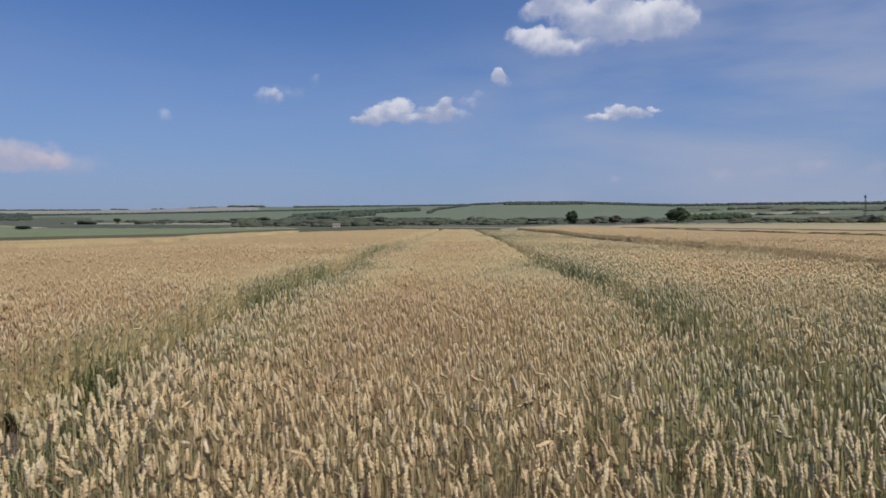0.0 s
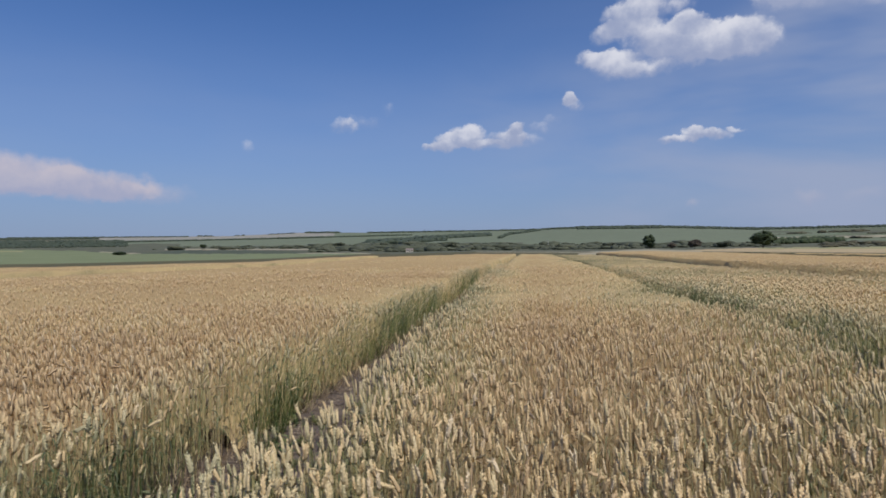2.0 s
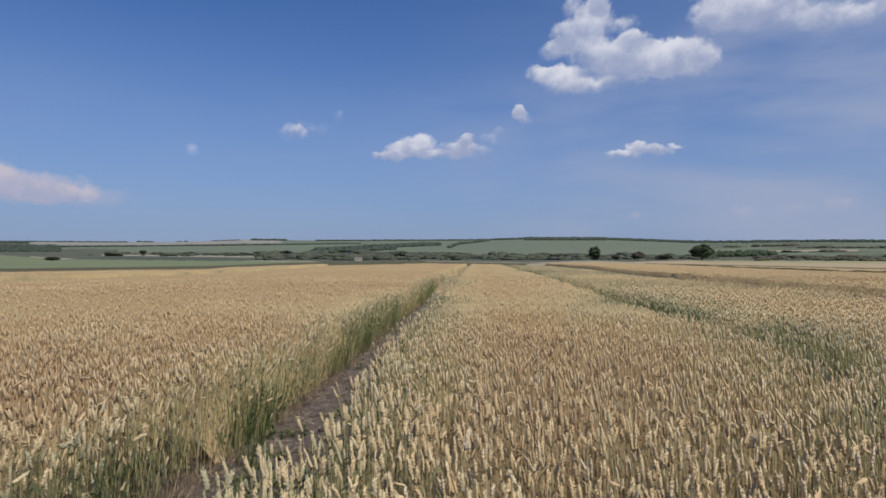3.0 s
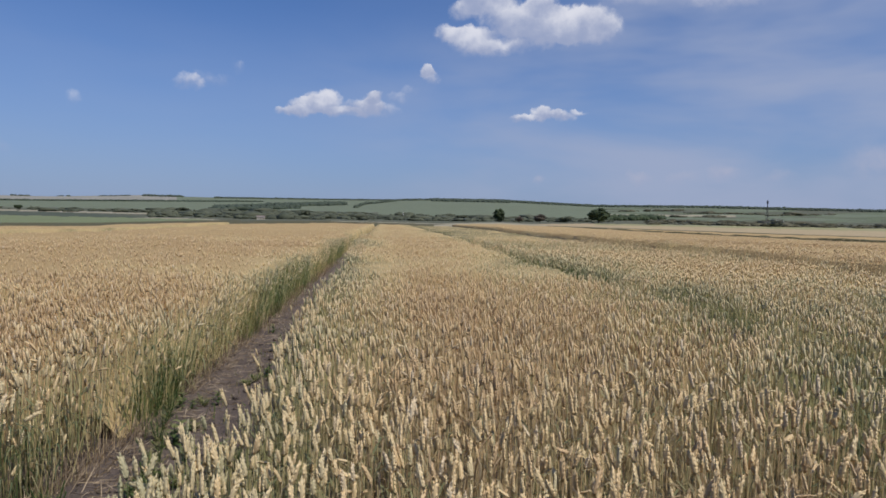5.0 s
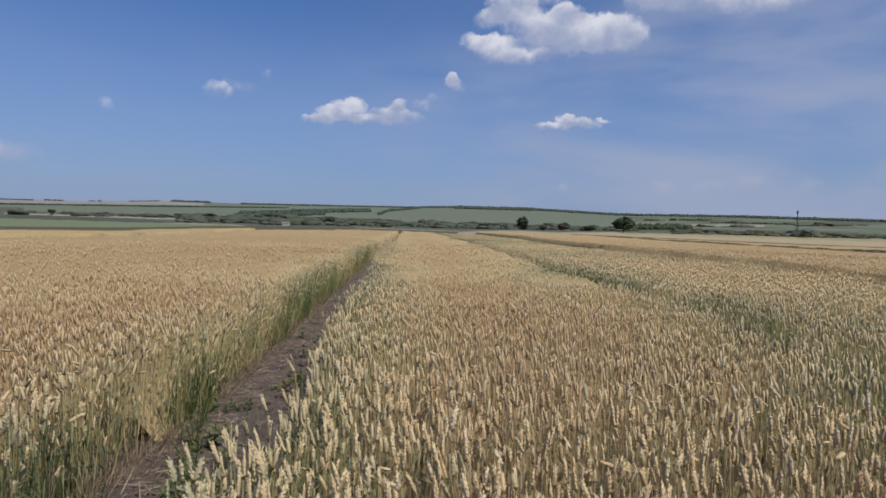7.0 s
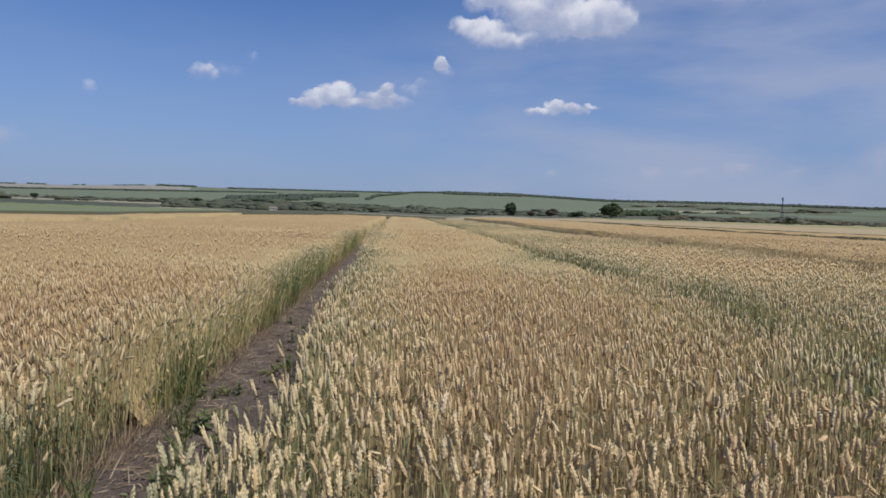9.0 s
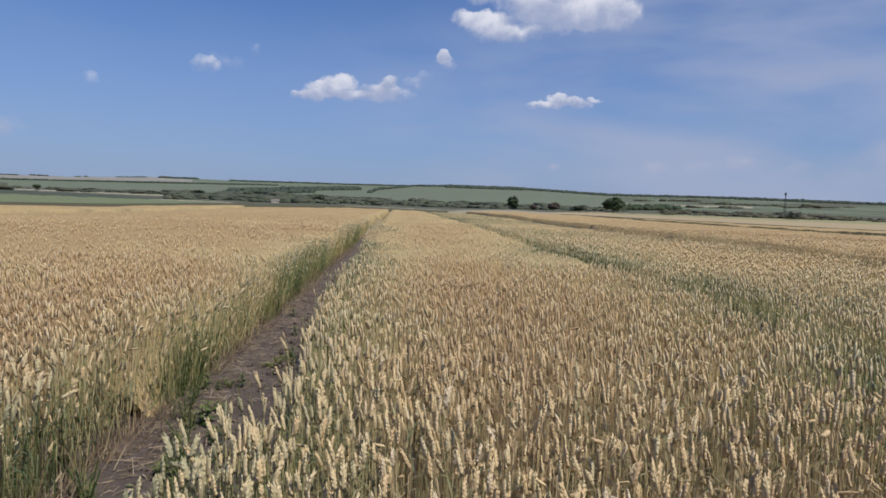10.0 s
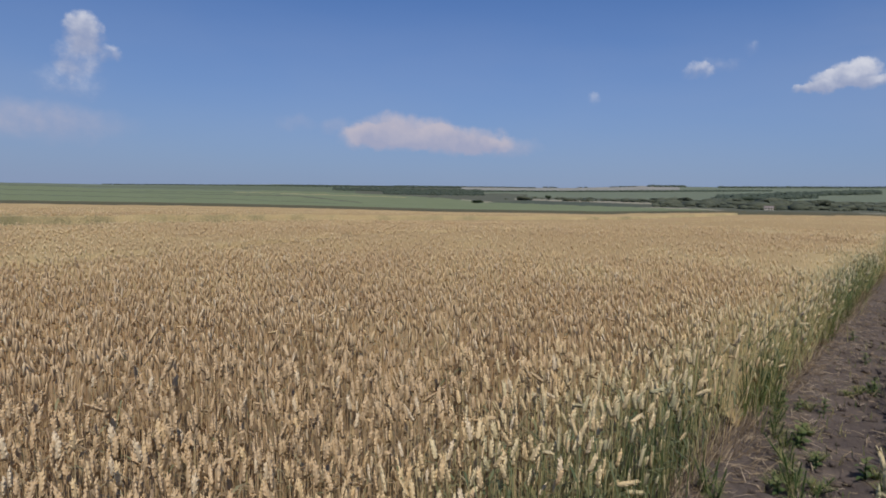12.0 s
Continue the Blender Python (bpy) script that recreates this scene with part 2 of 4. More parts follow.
def soil_material():
    m, t, b = material("dry_soil", 0.95)
    oc = object_coord(t)
    big, _ = noise_tex(t, oc, 3.0, 6.0, 0.65)
    small, _ = noise_tex(t, oc, 45.0, 5.0, 0.7)
    f = calc(t, "ADD", calc(t, "MULTIPLY", big, 0.6), calc(t, "MULTIPLY", small, 0.4))
    t.links.new(ramp(t, f, [(0.3, (0.062, 0.049, 0.042)), (0.5, (0.115, 0.091, 0.077)), (0.7, (0.19, 0.152, 0.125))]), b.inputs["Base Color"])
    bumped(t, b, small, 0.8, 0.02)
    return m


SOIL = soil_material()


def field_material(name, low, high, scale=0.02, fine_scale=0.35):
    m, t, b = material(name, 0.9)
    oc = object_coord(t)
    big, _ = noise_tex(t, oc, scale, 6.0, 0.6)
    small, _ = noise_tex(t, oc, fine_scale, 5.0, 0.65)
    f = calc(t, "ADD", calc(t, "MULTIPLY", big, 0.6), calc(t, "MULTIPLY", small, 0.4))
    t.links.new(ramp(t, f, [(0.32, low), (0.68, high)]), b.inputs["Base Color"])
    bumped(t, b, small, 0.5, 0.4)
    return m


GREEN_LIGHT = field_material("young_green_crop", (0.135, 0.165, 0.075), (0.205, 0.23, 0.12))
# a greyed green that takes the distance haze into its base colour
GREEN_SAGE = field_material("sage_green_crop", (0.122, 0.146, 0.092), (0.172, 0.198, 0.126))
GREEN_MID = field_material("meadow_green", (0.095, 0.12, 0.065), (0.14, 0.165, 0.095))
SCRUB = field_material("rough_scrub_ground", (0.075, 0.083, 0.052), (0.125, 0.128, 0.082), 0.03)
PALE = field_material("pale_stubble", (0.27, 0.245, 0.165), (0.37, 0.33, 0.23))
OLIVE = field_material("olive_barley", (0.24, 0.24, 0.11), (0.34, 0.31, 0.16))
VERGE = field_material("dark_field_verge", (0.07, 0.068, 0.03), (0.125, 0.11, 0.052))
FALLOW = field_material("grey_fallow", (0.21, 0.205, 0.17), (0.33, 0.315, 0.26))
FAR_WHEAT = field_material("far_ripe_wheat", (0.34, 0.265, 0.15), (0.45, 0.355, 0.21), 0.05)
BROWN = field_material("dark_green_beet", (0.055, 0.07, 0.045), (0.095, 0.105, 0.07))


def foliage_material(name, low, high, scale=0.6):
    m, t, b = material(name, 0.75)
    f, _ = noise_tex(t, object_coord(t), scale, 4.0, 0.65)
    g = t.nodes.new("ShaderNodeNewGeometry")
    f = calc(t, "ADD", calc(t, "MULTIPLY", f, 0.7), calc(t, "MULTIPLY", g.outputs["Random Per Island"], 0.3))
    t.links.new(ramp(t, f, [(0.25, low), (0.75, high)]), b.inputs["Base Color"])
    return m


LEAF_DARK = foliage_material("dark_tree_leaves", (0.022, 0.036, 0.016), (0.058, 0.078, 0.034))
LEAF_BROWN = foliage_material("dry_brown_leaves", (0.055, 0.045, 0.035), (0.11, 0.09, 0.065))
LEAF_GREY = foliage_material("silver_grey_leaves", (0.12, 0.13, 0.10), (0.26, 0.265, 0.21))
LEAF_HEDGE = foliage_material("brownish_hedge_leaves", (0.06, 0.06, 0.035), (0.125, 0.115, 0.07), 0.15)
LEAF_FAR = foliage_material("far_wood_leaves", (0.045, 0.062, 0.045), (0.07, 0.088, 0.058), 0.055)
LEAF_SCRUB = foliage_material("scrub_leaves", (0.058, 0.068, 0.043), (0.10, 0.108, 0.068), 0.07)
BARK = field_material("grey_bark", (0.07, 0.055, 0.045), (0.14, 0.115, 0.09), 1.5, 9.0)


def painted(name, colour, rough=0.6, metal=0.0):
    m, t, b = material(name, rough)
    f, _ = noise_tex(t, object_coord(t), 1.3, 6.0, 0.65)
    c = (*colour, 1.0)
    t.links.new(blend(t, ranged(t, f, 0.35, 0.75), c, tuple(v * 0.72 for v in colour) + (1.0,)), b.inputs["Base Color"])
    b.inputs["Metallic"].default_value = metal
    return m


STEEL = painted("weathered_steel", (0.10, 0.10, 0.105), 0.55, 0.6)
PLASTER = painted("sand_plaster", (0.62, 0.55, 0.45), 0.9)
ROOF = painted("brown_roof_sheet", (0.24, 0.20, 0.18), 0.7)
DARK_GLASS = painted("dark_window", (0.03, 0.035, 0.04), 0.2)
CONCRETE = painted("pale_concrete", (0.48, 0.47, 0.44), 0.9)


# ------------------------------------------------------------------ mesh helpers
def mesh_np(name, verts, faces, mats, attr=None, smooth=False):
    """A mesh from an array of vertices and an array of triangles or quads, with an optional 'ripeness' for each vertex."""
    me = bpy.data.meshes.new(name)
    verts, faces = np.asarray(verts, np.float32), np.asarray(faces, np.int32)
    me.vertices.add(len(verts))
    me.vertices.foreach_set("co", verts.ravel())
    n, k = faces.shape
    me.loops.add(n * k)
    me.loops.foreach_set("vertex_index", faces.ravel())
    me.polygons.add(n)
    me.polygons.foreach_set("loop_start", np.arange(0, n * k, k, dtype=np.int32))
    if smooth:
        me.polygons.foreach_set("use_smooth", np.ones(n, bool))
    if attr is not None:
        a = me.attributes.new("ripeness", "FLOAT", "POINT")
        a.data.foreach_set("value", np.asarray(attr, np.float32))
    for m in mats if isinstance(mats, (list, tuple)) else [mats]:
        me.materials.append(m)
    me.update(calc_edges=True)
    return me


def child(name, me, parent, label="", kind=""):
    ob = new(name, me)
    ob.parent = parent
    return tagged(ob, label=label, kind=kind)


def part(name, bm, mat, parent, label=""):
    """Links a bmesh as one mesh object under a thing or a part."""
    me = bpy.data.meshes.new(name)
    bm.to_mesh(me)
    bm.free()
    me.materials.append(mat)
    return child(name, me, parent, label)


def empty(name, at=(0, 0, 0), rz=0.0, **tags):
    ob = new(name)
    ob.matrix_world = pose(*at, 0, 0, rz)
    return tagged(ob, **tags)


def spread(template, faces, place, turn, scale):
    """Copies of a template at many places: turn is (k, 3, 3), scale (k, 3)."""
    v = np.einsum("kij,knj->kni", turn, template[None] * scale[:, None, :]) + place[:, None, :]
    f = faces[None] + (np.arange(len(place)) * len(template))[:, None, None]
    return v.reshape(-1, 3), f.reshape(-1, faces.shape[1])


def turns(heading, tilt, spin):
    """Spin about the upright axis, then a tilt of so many radians towards the heading."""
    ch, sh, ct, st, cs, ss = np.cos(heading), np.sin(heading), np.cos(tilt), np.sin(tilt), np.cos(spin), np.sin(spin)
    z = 0 * ch
    a = np.stack([np.stack([ch, -sh, z], -1), np.stack([sh, ch, z], -1), np.stack([z, z, z + 1], -1)], -2)
    b = np.stack([np.stack([ct, z, st], -1), np.stack([z, z + 1, z], -1), np.stack([-st, z, ct], -1)], -2)
    s = np.stack([np.stack([cs, -ss, z], -1), np.stack([ss, cs, z], -1), np.stack([z, z, z + 1], -1)], -2)
    return a @ b @ np.swapaxes(a, -1, -2) @ s


def bipyramid(sides, rings):
    """A closed spindle along z: rings of (z, radius x, radius y) between two tips, the first and last of radius 0."""
    v, f = [(0, 0, rings[0][0])], []
    for z, rx, ry in rings[1:-1]:
        v += [(rx * math.cos(2 * math.pi * k / sides), ry * math.sin(2 * math.pi * k / sides), z) for k in range(sides)]
    v.append((0, 0, rings[-1][0]))
    n = len(rings) - 2
    for k in range(sides):
        j = (k + 1) % sides
        f.append((0, 1 + j, 1 + k))
        for r in range(n - 1):
            a, b = 1 + r * sides, 1 + (r + 1) * sides
            f += [(a + k, a + j, b + j), (a + k, b + j, b + k)]
        f.append((len(v) - 1, 1 + (n - 1) * sides + k, 1 + (n - 1) * sides + j))
    return np.array(v, float), np.array(f)


def value_noise(x, y, size, seed):
    """Smooth random values from 0 to 1 on the plane, with blotches about size across."""
    g = np.random.default_rng(seed).random((128, 128))
    u, v = np.asarray(x) / size, np.asarray(y) / size
    i, j = np.floor(u).astype(int), np.floor(v).astype(int)
    a, b = u - i, v - j
    a, b = a * a * (3 - 2 * a), b * b * (3 - 2 * b)
    g00, g10, g01, g11 = g[i % 128, j % 128], g[(i + 1) % 128, j % 128], g[i % 128, (j + 1) % 128], g[(i + 1) % 128, (j + 1) % 128]
    return (g00 * (1 - a) + g10 * a) * (1 - b) + (g01 * (1 - a) + g11 * a) * b


# ------------------------------------------------------------------ the lie of the land
FIELD_R = 100.0
CREST = ((-180, -0.95), (-75, -1.0), (-56, -1.0), (-37, -1.12), (-23, -1.0), (-15, -0.70), (-4, -0.52), (5, -0.62), (11, -0.47), (16, -0.62), (35, -0.92), (40, -0.96), (60, -0.95), (180, -0.95))
SKYLINE = ((-180, 0.5), (-73, 0.52), (-65, 0.60), (-52, 0.98), (-37, 1.15), (-26, 1.22), (-20, 1.50), (-14, 1.47), (-3, 1.52), (1.7, 1.58), (5, 1.72), (12, 1.68), (19, 1.34), (28, 1.32), (34, 1.28), (38, 1.12), (50, 0.9), (180, 0.5))
RISE_R, RISE_G = (100, 300, 600, 1200, 2500, 4200), (0.0, 0.03, 0.13, 0.45, 0.8, 1.0)
ORIGIN_X = 0.7


def table(rows, az_deg):
    return np.interp(az_deg, [r[0] for r in rows], [r[1] for r in rows])


def reach(az_deg, el_deg):
    """How far off the ground shows at that elevation, seen from the field."""
    g = (el_deg - table(CREST, az_deg)) / (table(SKYLINE, az_deg) - table(CREST, az_deg))
    return np.interp(g, RISE_G, RISE_R)


def ground_z(x, y):
    x, y = np.asarray(x, float), np.asarray(y, float)
    r = np.hypot(x - ORIGIN_X, y)
    azd = np.degrees(np.arctan2(x - ORIGIN_X, y))
    crest = EYE_Z + FIELD_R * np.tan(np.radians(table(CREST, azd))) - 0.80
    s = np.clip((r - 15) / (FIELD_R - 15), 0, 1)
    near = crest * s * s * (3 - 2 * s)
    e = table(CREST, azd) + (table(SKYLINE, azd) - table(CREST, azd)) * np.interp(r, RISE_R, RISE_G)
    far = EYE_Z + r * np.tan(np.radians(e))
    k = np.clip((r - FIELD_R) / 25.0, 0, 1)
    return np.where(r < FIELD_R, near, np.where(r < FIELD_R + 25, crest * (1 - k) + far * k, far))


def on_land(az_deg, el_deg):
    """The place on the land at that azimuth and elevation, and its distance."""
    r = float(reach(az_deg, el_deg))
    x, y = ORIGIN_X + r * math.sin(radians(az_deg)), r * math.cos(radians(az_deg))
    return x, y, float(ground_z(x, y)), r


LAND_MATS = [SOIL, GREEN_LIGHT, GREEN_SAGE, GREEN_MID, SCRUB, PALE, OLIVE, VERGE, BROWN, FALLOW, FAR_WHEAT]
LIGHT_TOP = ((-180, 0.3), (-75, 0.3), (-57, 0.4), (-50, 0.42), (-44, 0.3), (-37.5, 0.08), (-34, -0.2), (-24, -0.33), (-15, -0.42), (-12, -0.6), (-11, -0.8))


BEET_TOP = ((-36, -0.32), (-34.5, -0.28), (-30, 0.03), (-26, 0.0), (-22, -0.12), (-19, -0.3))
BEET_FOOT = ((-36, -0.34), (-33.5, -0.36), (-27.7, -0.43), (-22, -0.42), (-19, -0.32))
BAULKS = [((-86, 0.05), (-76, 0.12), 0.035, 3), ((-73, 0.02), (-57, -0.05), 0.035, 3), ((-64, 0.10), (-52, 0.16), 0.03, 3), ((-59, -0.04), (-50.5, 0.0), 0.03, 4), ((-50.5, 0.0), (-45, -0.5), 0.035, 4),
          ((-56, 0.22), (-41, 0.08), 0.035, 6), ((-80, -0.3), (-60, -0.42), 0.03, 3), ((-68, 0.3), (-54, 0.36), 0.04, 2), ((-62, -0.25), (-47, -0.62), 0.025, 3)]


def land_use(a, e):
    """Which crop or cover lies at that azimuth and elevation."""
    c, top = table(CREST, a), table(SKYLINE, a)
    wob = 0.03 * math.sin(a * 2.3) + 0.02 * math.sin(a * 5.1 + 1)
    if a < -8 and e < c + (0.10 if a > -12 else 0.21) or a > 15.5 and e < c + 0.10:
        return 7
    if a < -11:
        lt = table(LIGHT_TOP, a)
        if a < -40:  # hedges and grass baulks that cross the green slope
            for (a0, e0), (a1, e1), half, cover in BAULKS:
                if a0 <= a <= a1 and abs(e - e0 - (e1 - e0) * (a - a0) / (a1 - a0) - 0.4 * wob) < half:
                    return cover
        if e < lt + 0.5 * wob:
            return 1
        if a < -45.5:
            return 3 if e < top - 0.14 else 2
        if a < -36:
            return 4
        hedge = 0.70 + (a + 36) * 0.0195
        if e > hedge + 0.05:
            return 9 if a < -17 else 2
        if e > 0.36 + wob + (0.25 if a < -30 else 0.0):
            return 2
        if a < -19 and table(BEET_FOOT, a) < e < table(BEET_TOP, a):
            return 8
        if -31 < a < -16 and abs(e - 0.13 + (a + 31) * 0.011) < 0.05:
            return 5
        return 4 if e > lt + 0.06 else 5
    if a < 0:
        if e < c + 0.14:
            return 5 if a > -4 and e > c + 0.10 else 7
        return 4 if e < 0.45 + wob else 2
    if a < 19.5:
        if 5 < a < 18 and e < c + 0.17 * min((a - 5) / 4, (18 - a) / 4, 1):
            return 5
        if e < c + 0.14 and a < 10:
            return 5 if e > c + 0.09 else 7
        if e < min(-0.52 + (a - 10) * 0.03, -0.25):
            return 10
        return 4 if e < 0.22 + wob else 2
    if e < -0.25 + wob * 0.5:
        k = (e - c) / (-0.25 - c)
        return 10 if k < 0.72 else 6
    if e < 0.15 + wob:
        return 4
    if abs(e - 0.55 - 0.004 * (a - 28)) < 0.07 and a < 31:
        return 5
    k = value_noise(a * 1.0, e * 40, 3.0, 5)
    return 4 if k < 0.3 else (3 if k < 0.6 else 2)


def build_land():
    azs = np.r_[np.arange(-180, -86, 3.0), np.arange(-86, 50, 0.3), np.arange(50, 180, 3.0)]
    near_r = [2.0, 6, 12, 20, 32, 48, 66, 84, 100]
    gs = np.r_[np.linspace(0.0015, 0.13, 26), np.linspace(0.14, 1.0, 62)]
    rs = np.r_[near_r, np.interp(gs, RISE_G, RISE_R), 4600.0, 4900.0]
    verts = [(ORIGIN_X, 0.0, 0.0)]
    for r in rs:
        x, y = ORIGIN_X + r * np.sin(np.radians(azs)), r * np.cos(np.radians(azs))
        z = ground_z(x, y) - (0.0 if r < 4300 else (r - 4200) * 0.05)
        verts += list(zip(x, y, z))
    n, faces, mats = len(azs), [], []
    for k in range(n):
        j = (k + 1) % n
        mid = azs[k] + (0.15 if -86 <= azs[k] < 50 else 1.5)
        faces.append((0, 1 + j, 1 + k, 1 + k))
        mats.append(0)
        for i in range(len(rs) - 1):
            a, b = 1 + i * n, 1 + (i + 1) * n
            faces.append((a + k, a + j, b + j, b + k))
            if rs[i] < FIELD_R - 1:
                mats.append(0)
            else:
                g = np.interp(0.5 * (rs[i] + rs[i + 1]), RISE_R, RISE_G)
                c = table(CREST, mid)
                mats.append(land_use(mid, c + (table(SKYLINE, mid) - c) * g))
    me = bpy.data.meshes.new("ground")
    me.from_pydata(verts, [], [f[:3] if f[2] == f[3] else f for f in faces])
    for m in LAND_MATS:
        me.materials.append(m)
    me.polygons.foreach_set("material_index", mats)
    me.polygons.foreach_set("use_smooth", [True] * len(mats))
    me.update()
    tagged(new("ground", me), "rolling farmland of green, pale and brown fields up to low hills", "ground", kind="structure")


build_land()

# ------------------------------------------------------------------ wheat
rng = np.random.default_rng(7)
TRACK = (-0.95, 0.0)          # bare wheel track
PLOTS = [(-98.0, -38.4), (-37.6, -22.6), (-21.4, -9.9), (-9.0, TRACK[0]), (TRACK[1], 4.18), (4.52, 10.5), (11.0, 30.6), (32.2, 70.0)]
PLOT_RIPE = [0.90, 0.90, 1.02, 0.86, 0.76, 0.69, 0.95, 0.98]
PLOT_TALL = [0.82, 0.94, 0.70, 0.80, 0.79, 0.75, 0.94, 0.92]
PLOT_WORDS = ["ripe golden wheat plot far off beside the green field", "ripe golden wheat plot behind a narrow dark gap", "half-ripe wheat plot of dull gold and green",
              "pinkish gold ripe wheat along the bare wheel track", "cream and green wheat strip between two wheel tracks", "greener half-ripe wheat beyond the overgrown wheel track",
              "ripe golden wheat plot behind a dark gap", "ripe golden wheat plot at the field's far side"]


def bend(y):
    """The drill rows and wheel tracks drift to the right with distance."""
    return 0.015 * np.maximum(np.asarray(y, float) - 6.0, 0.0)


def drift(x, y, plot):
    """How far a plant is shifted sideways from its drill row: the whole field bends, and one far seam swings out to the left."""
    out = 1.9 * np.clip((np.asarray(y, float) - 3.5) / 6.5, 0, 1)
    if plot == 3:
        out = out * np.clip((-4.0 - x) / 5.0, 0, 1) + 0.08 * np.clip((4.3 - y) / 0.6, 0, 1) * np.clip((x + 2.5) / 1.5, 0, 1)
        return bend(y) - out
    if plot == 2:
        return bend(y) - out * np.clip((x + 21.4) / 11.5, 0, 1)
    if plot == 4:  # the crop's corner stands out into the track at its mouth, and again further on
        return bend(y) - (0.10 * np.clip((2.7 - y) / 0.3, 0, 1) + 0.05 * np.clip((y - 4.8) / 1.2, 0, 1) + 0.42 * np.clip((y - 12.5) / 12.0, 0, 1) + 0.35 * np.clip((y - 30) / 30, 0, 1)) * np.clip((0.8 - x) / 0.8, 0, 1)
    return bend(y)


def ripeness_at(x, y, plot):
    base = PLOT_RIPE[plot] + (value_noise(x, y, 3.5, 11) - 0.5) * 0.34 + (value_noise(x, y, 0.7, 12) - 0.5) * 0.36
    a, b = PLOTS[plot]
    # pinkish ripe ears away from the track, with some loss of light painted in
    base = base + (0.21 * np.clip((-1.15 - x) / 1.1, 0, 1) - 0.05 if plot == 3 else 0.0)
    if plot == 3:  # at the path's mouth weaker light is put in as a browner ripeness; greener beside it
        base = base + 0.32 * np.exp(-((y - 1.2) / 1.1) ** 2) * np.clip((-1.15 - x) / 0.4, 0, 1) - 0.12 * np.exp(-((x + 1.12) / 0.22) ** 2 - ((y - 2.9) / 0.7) ** 2)
    if plot in (4, 5):  # greener on both sides of the overgrown wheel track
        base = base - 0.08 * np.clip((x - 1.8) / 1.5, 0, 1) * np.clip((7.5 - x) / 2.5, 0, 1)
        base = base - 0.20 * np.exp(-((x - 4.4) / 0.7) ** 2) * np.clip((value_noise(0 * x, y, 1.3, 19) - 0.55) / 0.3, 0, 1)
    edge = np.minimum(np.abs(x - a), np.abs(x - b))
    base = base - 0.05 * np.exp(-(edge / 0.30) ** 2)
    if plot == 3:  # straw-coloured at the track's mouth, greener along its far reach
        edge_green = 0.45 + 0.45 * np.clip((y - 3.8) / 1.2, 0, 1) + 0.3 * np.clip((y - 8.5) / 4.0, 0, 1)
        base = base - edge_green * (0.20 * np.exp(-((x - b) / 0.22) ** 2) + 0.08 * np.exp(-((x - b) / 0.6) ** 2))
        base = base - 0.26 * np.clip(value_noise(x, y, 1.5, 16) - 0.62, 0, 1) / 0.38 * np.clip((y - 2.2) / 1.5, 0, 1)
    if plot == 4:
        base = base + 0.12 * np.clip((x - 0.6) / 0.8, 0, 1) * np.clip((3.2 - x) / 1.0, 0, 1) - 0.20 * np.exp(-((x - a) / 0.6) ** 2) - 0.22 * value_noise(x, y, 1.2, 14) * np.exp(-((x - b) / 0.8) ** 2)
    if plot == 2:  # shade in the hollow along the seam, put into the colour as dull olive
        base = base - 0.26 * (0.4 + value_noise(x, y, 2.5, 18)) * np.exp(-((x - b) / 1.0) ** 2)
    if plot == 5:
        # darker tone on the low skirt in the gap
        base = base - 0.22 * (x > b - 0.1)
        base = base - 0.22 * value_noise(x, y, 1.2, 15) * np.exp(-((x - 4.7) / 0.8) ** 2)
    if plot == 7:  # a grassy baulk lies before it
        base = base - 0.75 * np.exp(-((x - a) / 1.2) ** 2)
    # darker tone on the wall of crop that faces the gap
    if plot in (1, 6):
        base = base - (0.12 * np.exp(-((x - a) / 0.4) ** 2) if plot == 6 else 0.42 * np.exp(-((x - b) / 0.5) ** 2))
    return base


def foliage_green(x, y, plot):
    """How much greener the leaves and stems stand than their ears: at the track's mouth and along both wheel tracks."""
    green = 0.0 * x
    if plot == 3:
        green = 0.24 * np.exp(-((x + 1.05) / 0.28) ** 2) * np.clip((6.0 - y) / 0.8, 0, 1) + 0.20 * np.exp(-((x + 0.95) / 0.25) ** 2) + 0.03
    if plot == 4:
        green = 0.22 * np.exp(-(x / 0.45) ** 2) + 0.22 * np.exp(-((x - 4.2) / 1.2) ** 2)
    if plot == 5:
        green = 0.24 * np.exp(-((x - 4.6) / 1.6) ** 2)
    return green * (0.7 + 0.6 * value_noise(x, y, 0.5, 17))


SPIKELET = bipyramid(3, [(0.0, 0, 0), (0.011, 0.0042, 0.0046), (0.024, 0, 0)])
EAR_CORE = bipyramid(4, [(-0.004, 0, 0), (0.012, 0.0070, 0.0064), (0.058, 0.0066, 0.0058), (0.078, 0, 0)])


def ear_detailed():
    """Two rows of plump spikelets up a spine, spread outwards, closed by one at the blunt tip."""
    sv, sf = SPIKELET
    vs, fs, at = [EAR_CORE[0]], [EAR_CORE[1]], len(EAR_CORE[0])
    for k in range(10):
        side = (1 if k % 2 else -1) if k < 9 else 0
        wide = 1.25 - 0.9 * abs(k / 9 - 0.42) ** 1.6
        lean = 0.15 * side
        c, q = math.cos(lean), math.sin(lean)
        v = sv * (wide, wide, 1.0)
        vs.append(np.stack([c * v[:, 0] + q * v[:, 2] + 0.0027 * side, v[:, 1] + 0.0010 * (k % 3 - 1), -q * v[:, 0] + c * v[:, 2] + 0.0066 * k], -1))
        fs.append(sf + at)
        at += len(sv)
    return np.concatenate(vs), np.concatenate(fs)


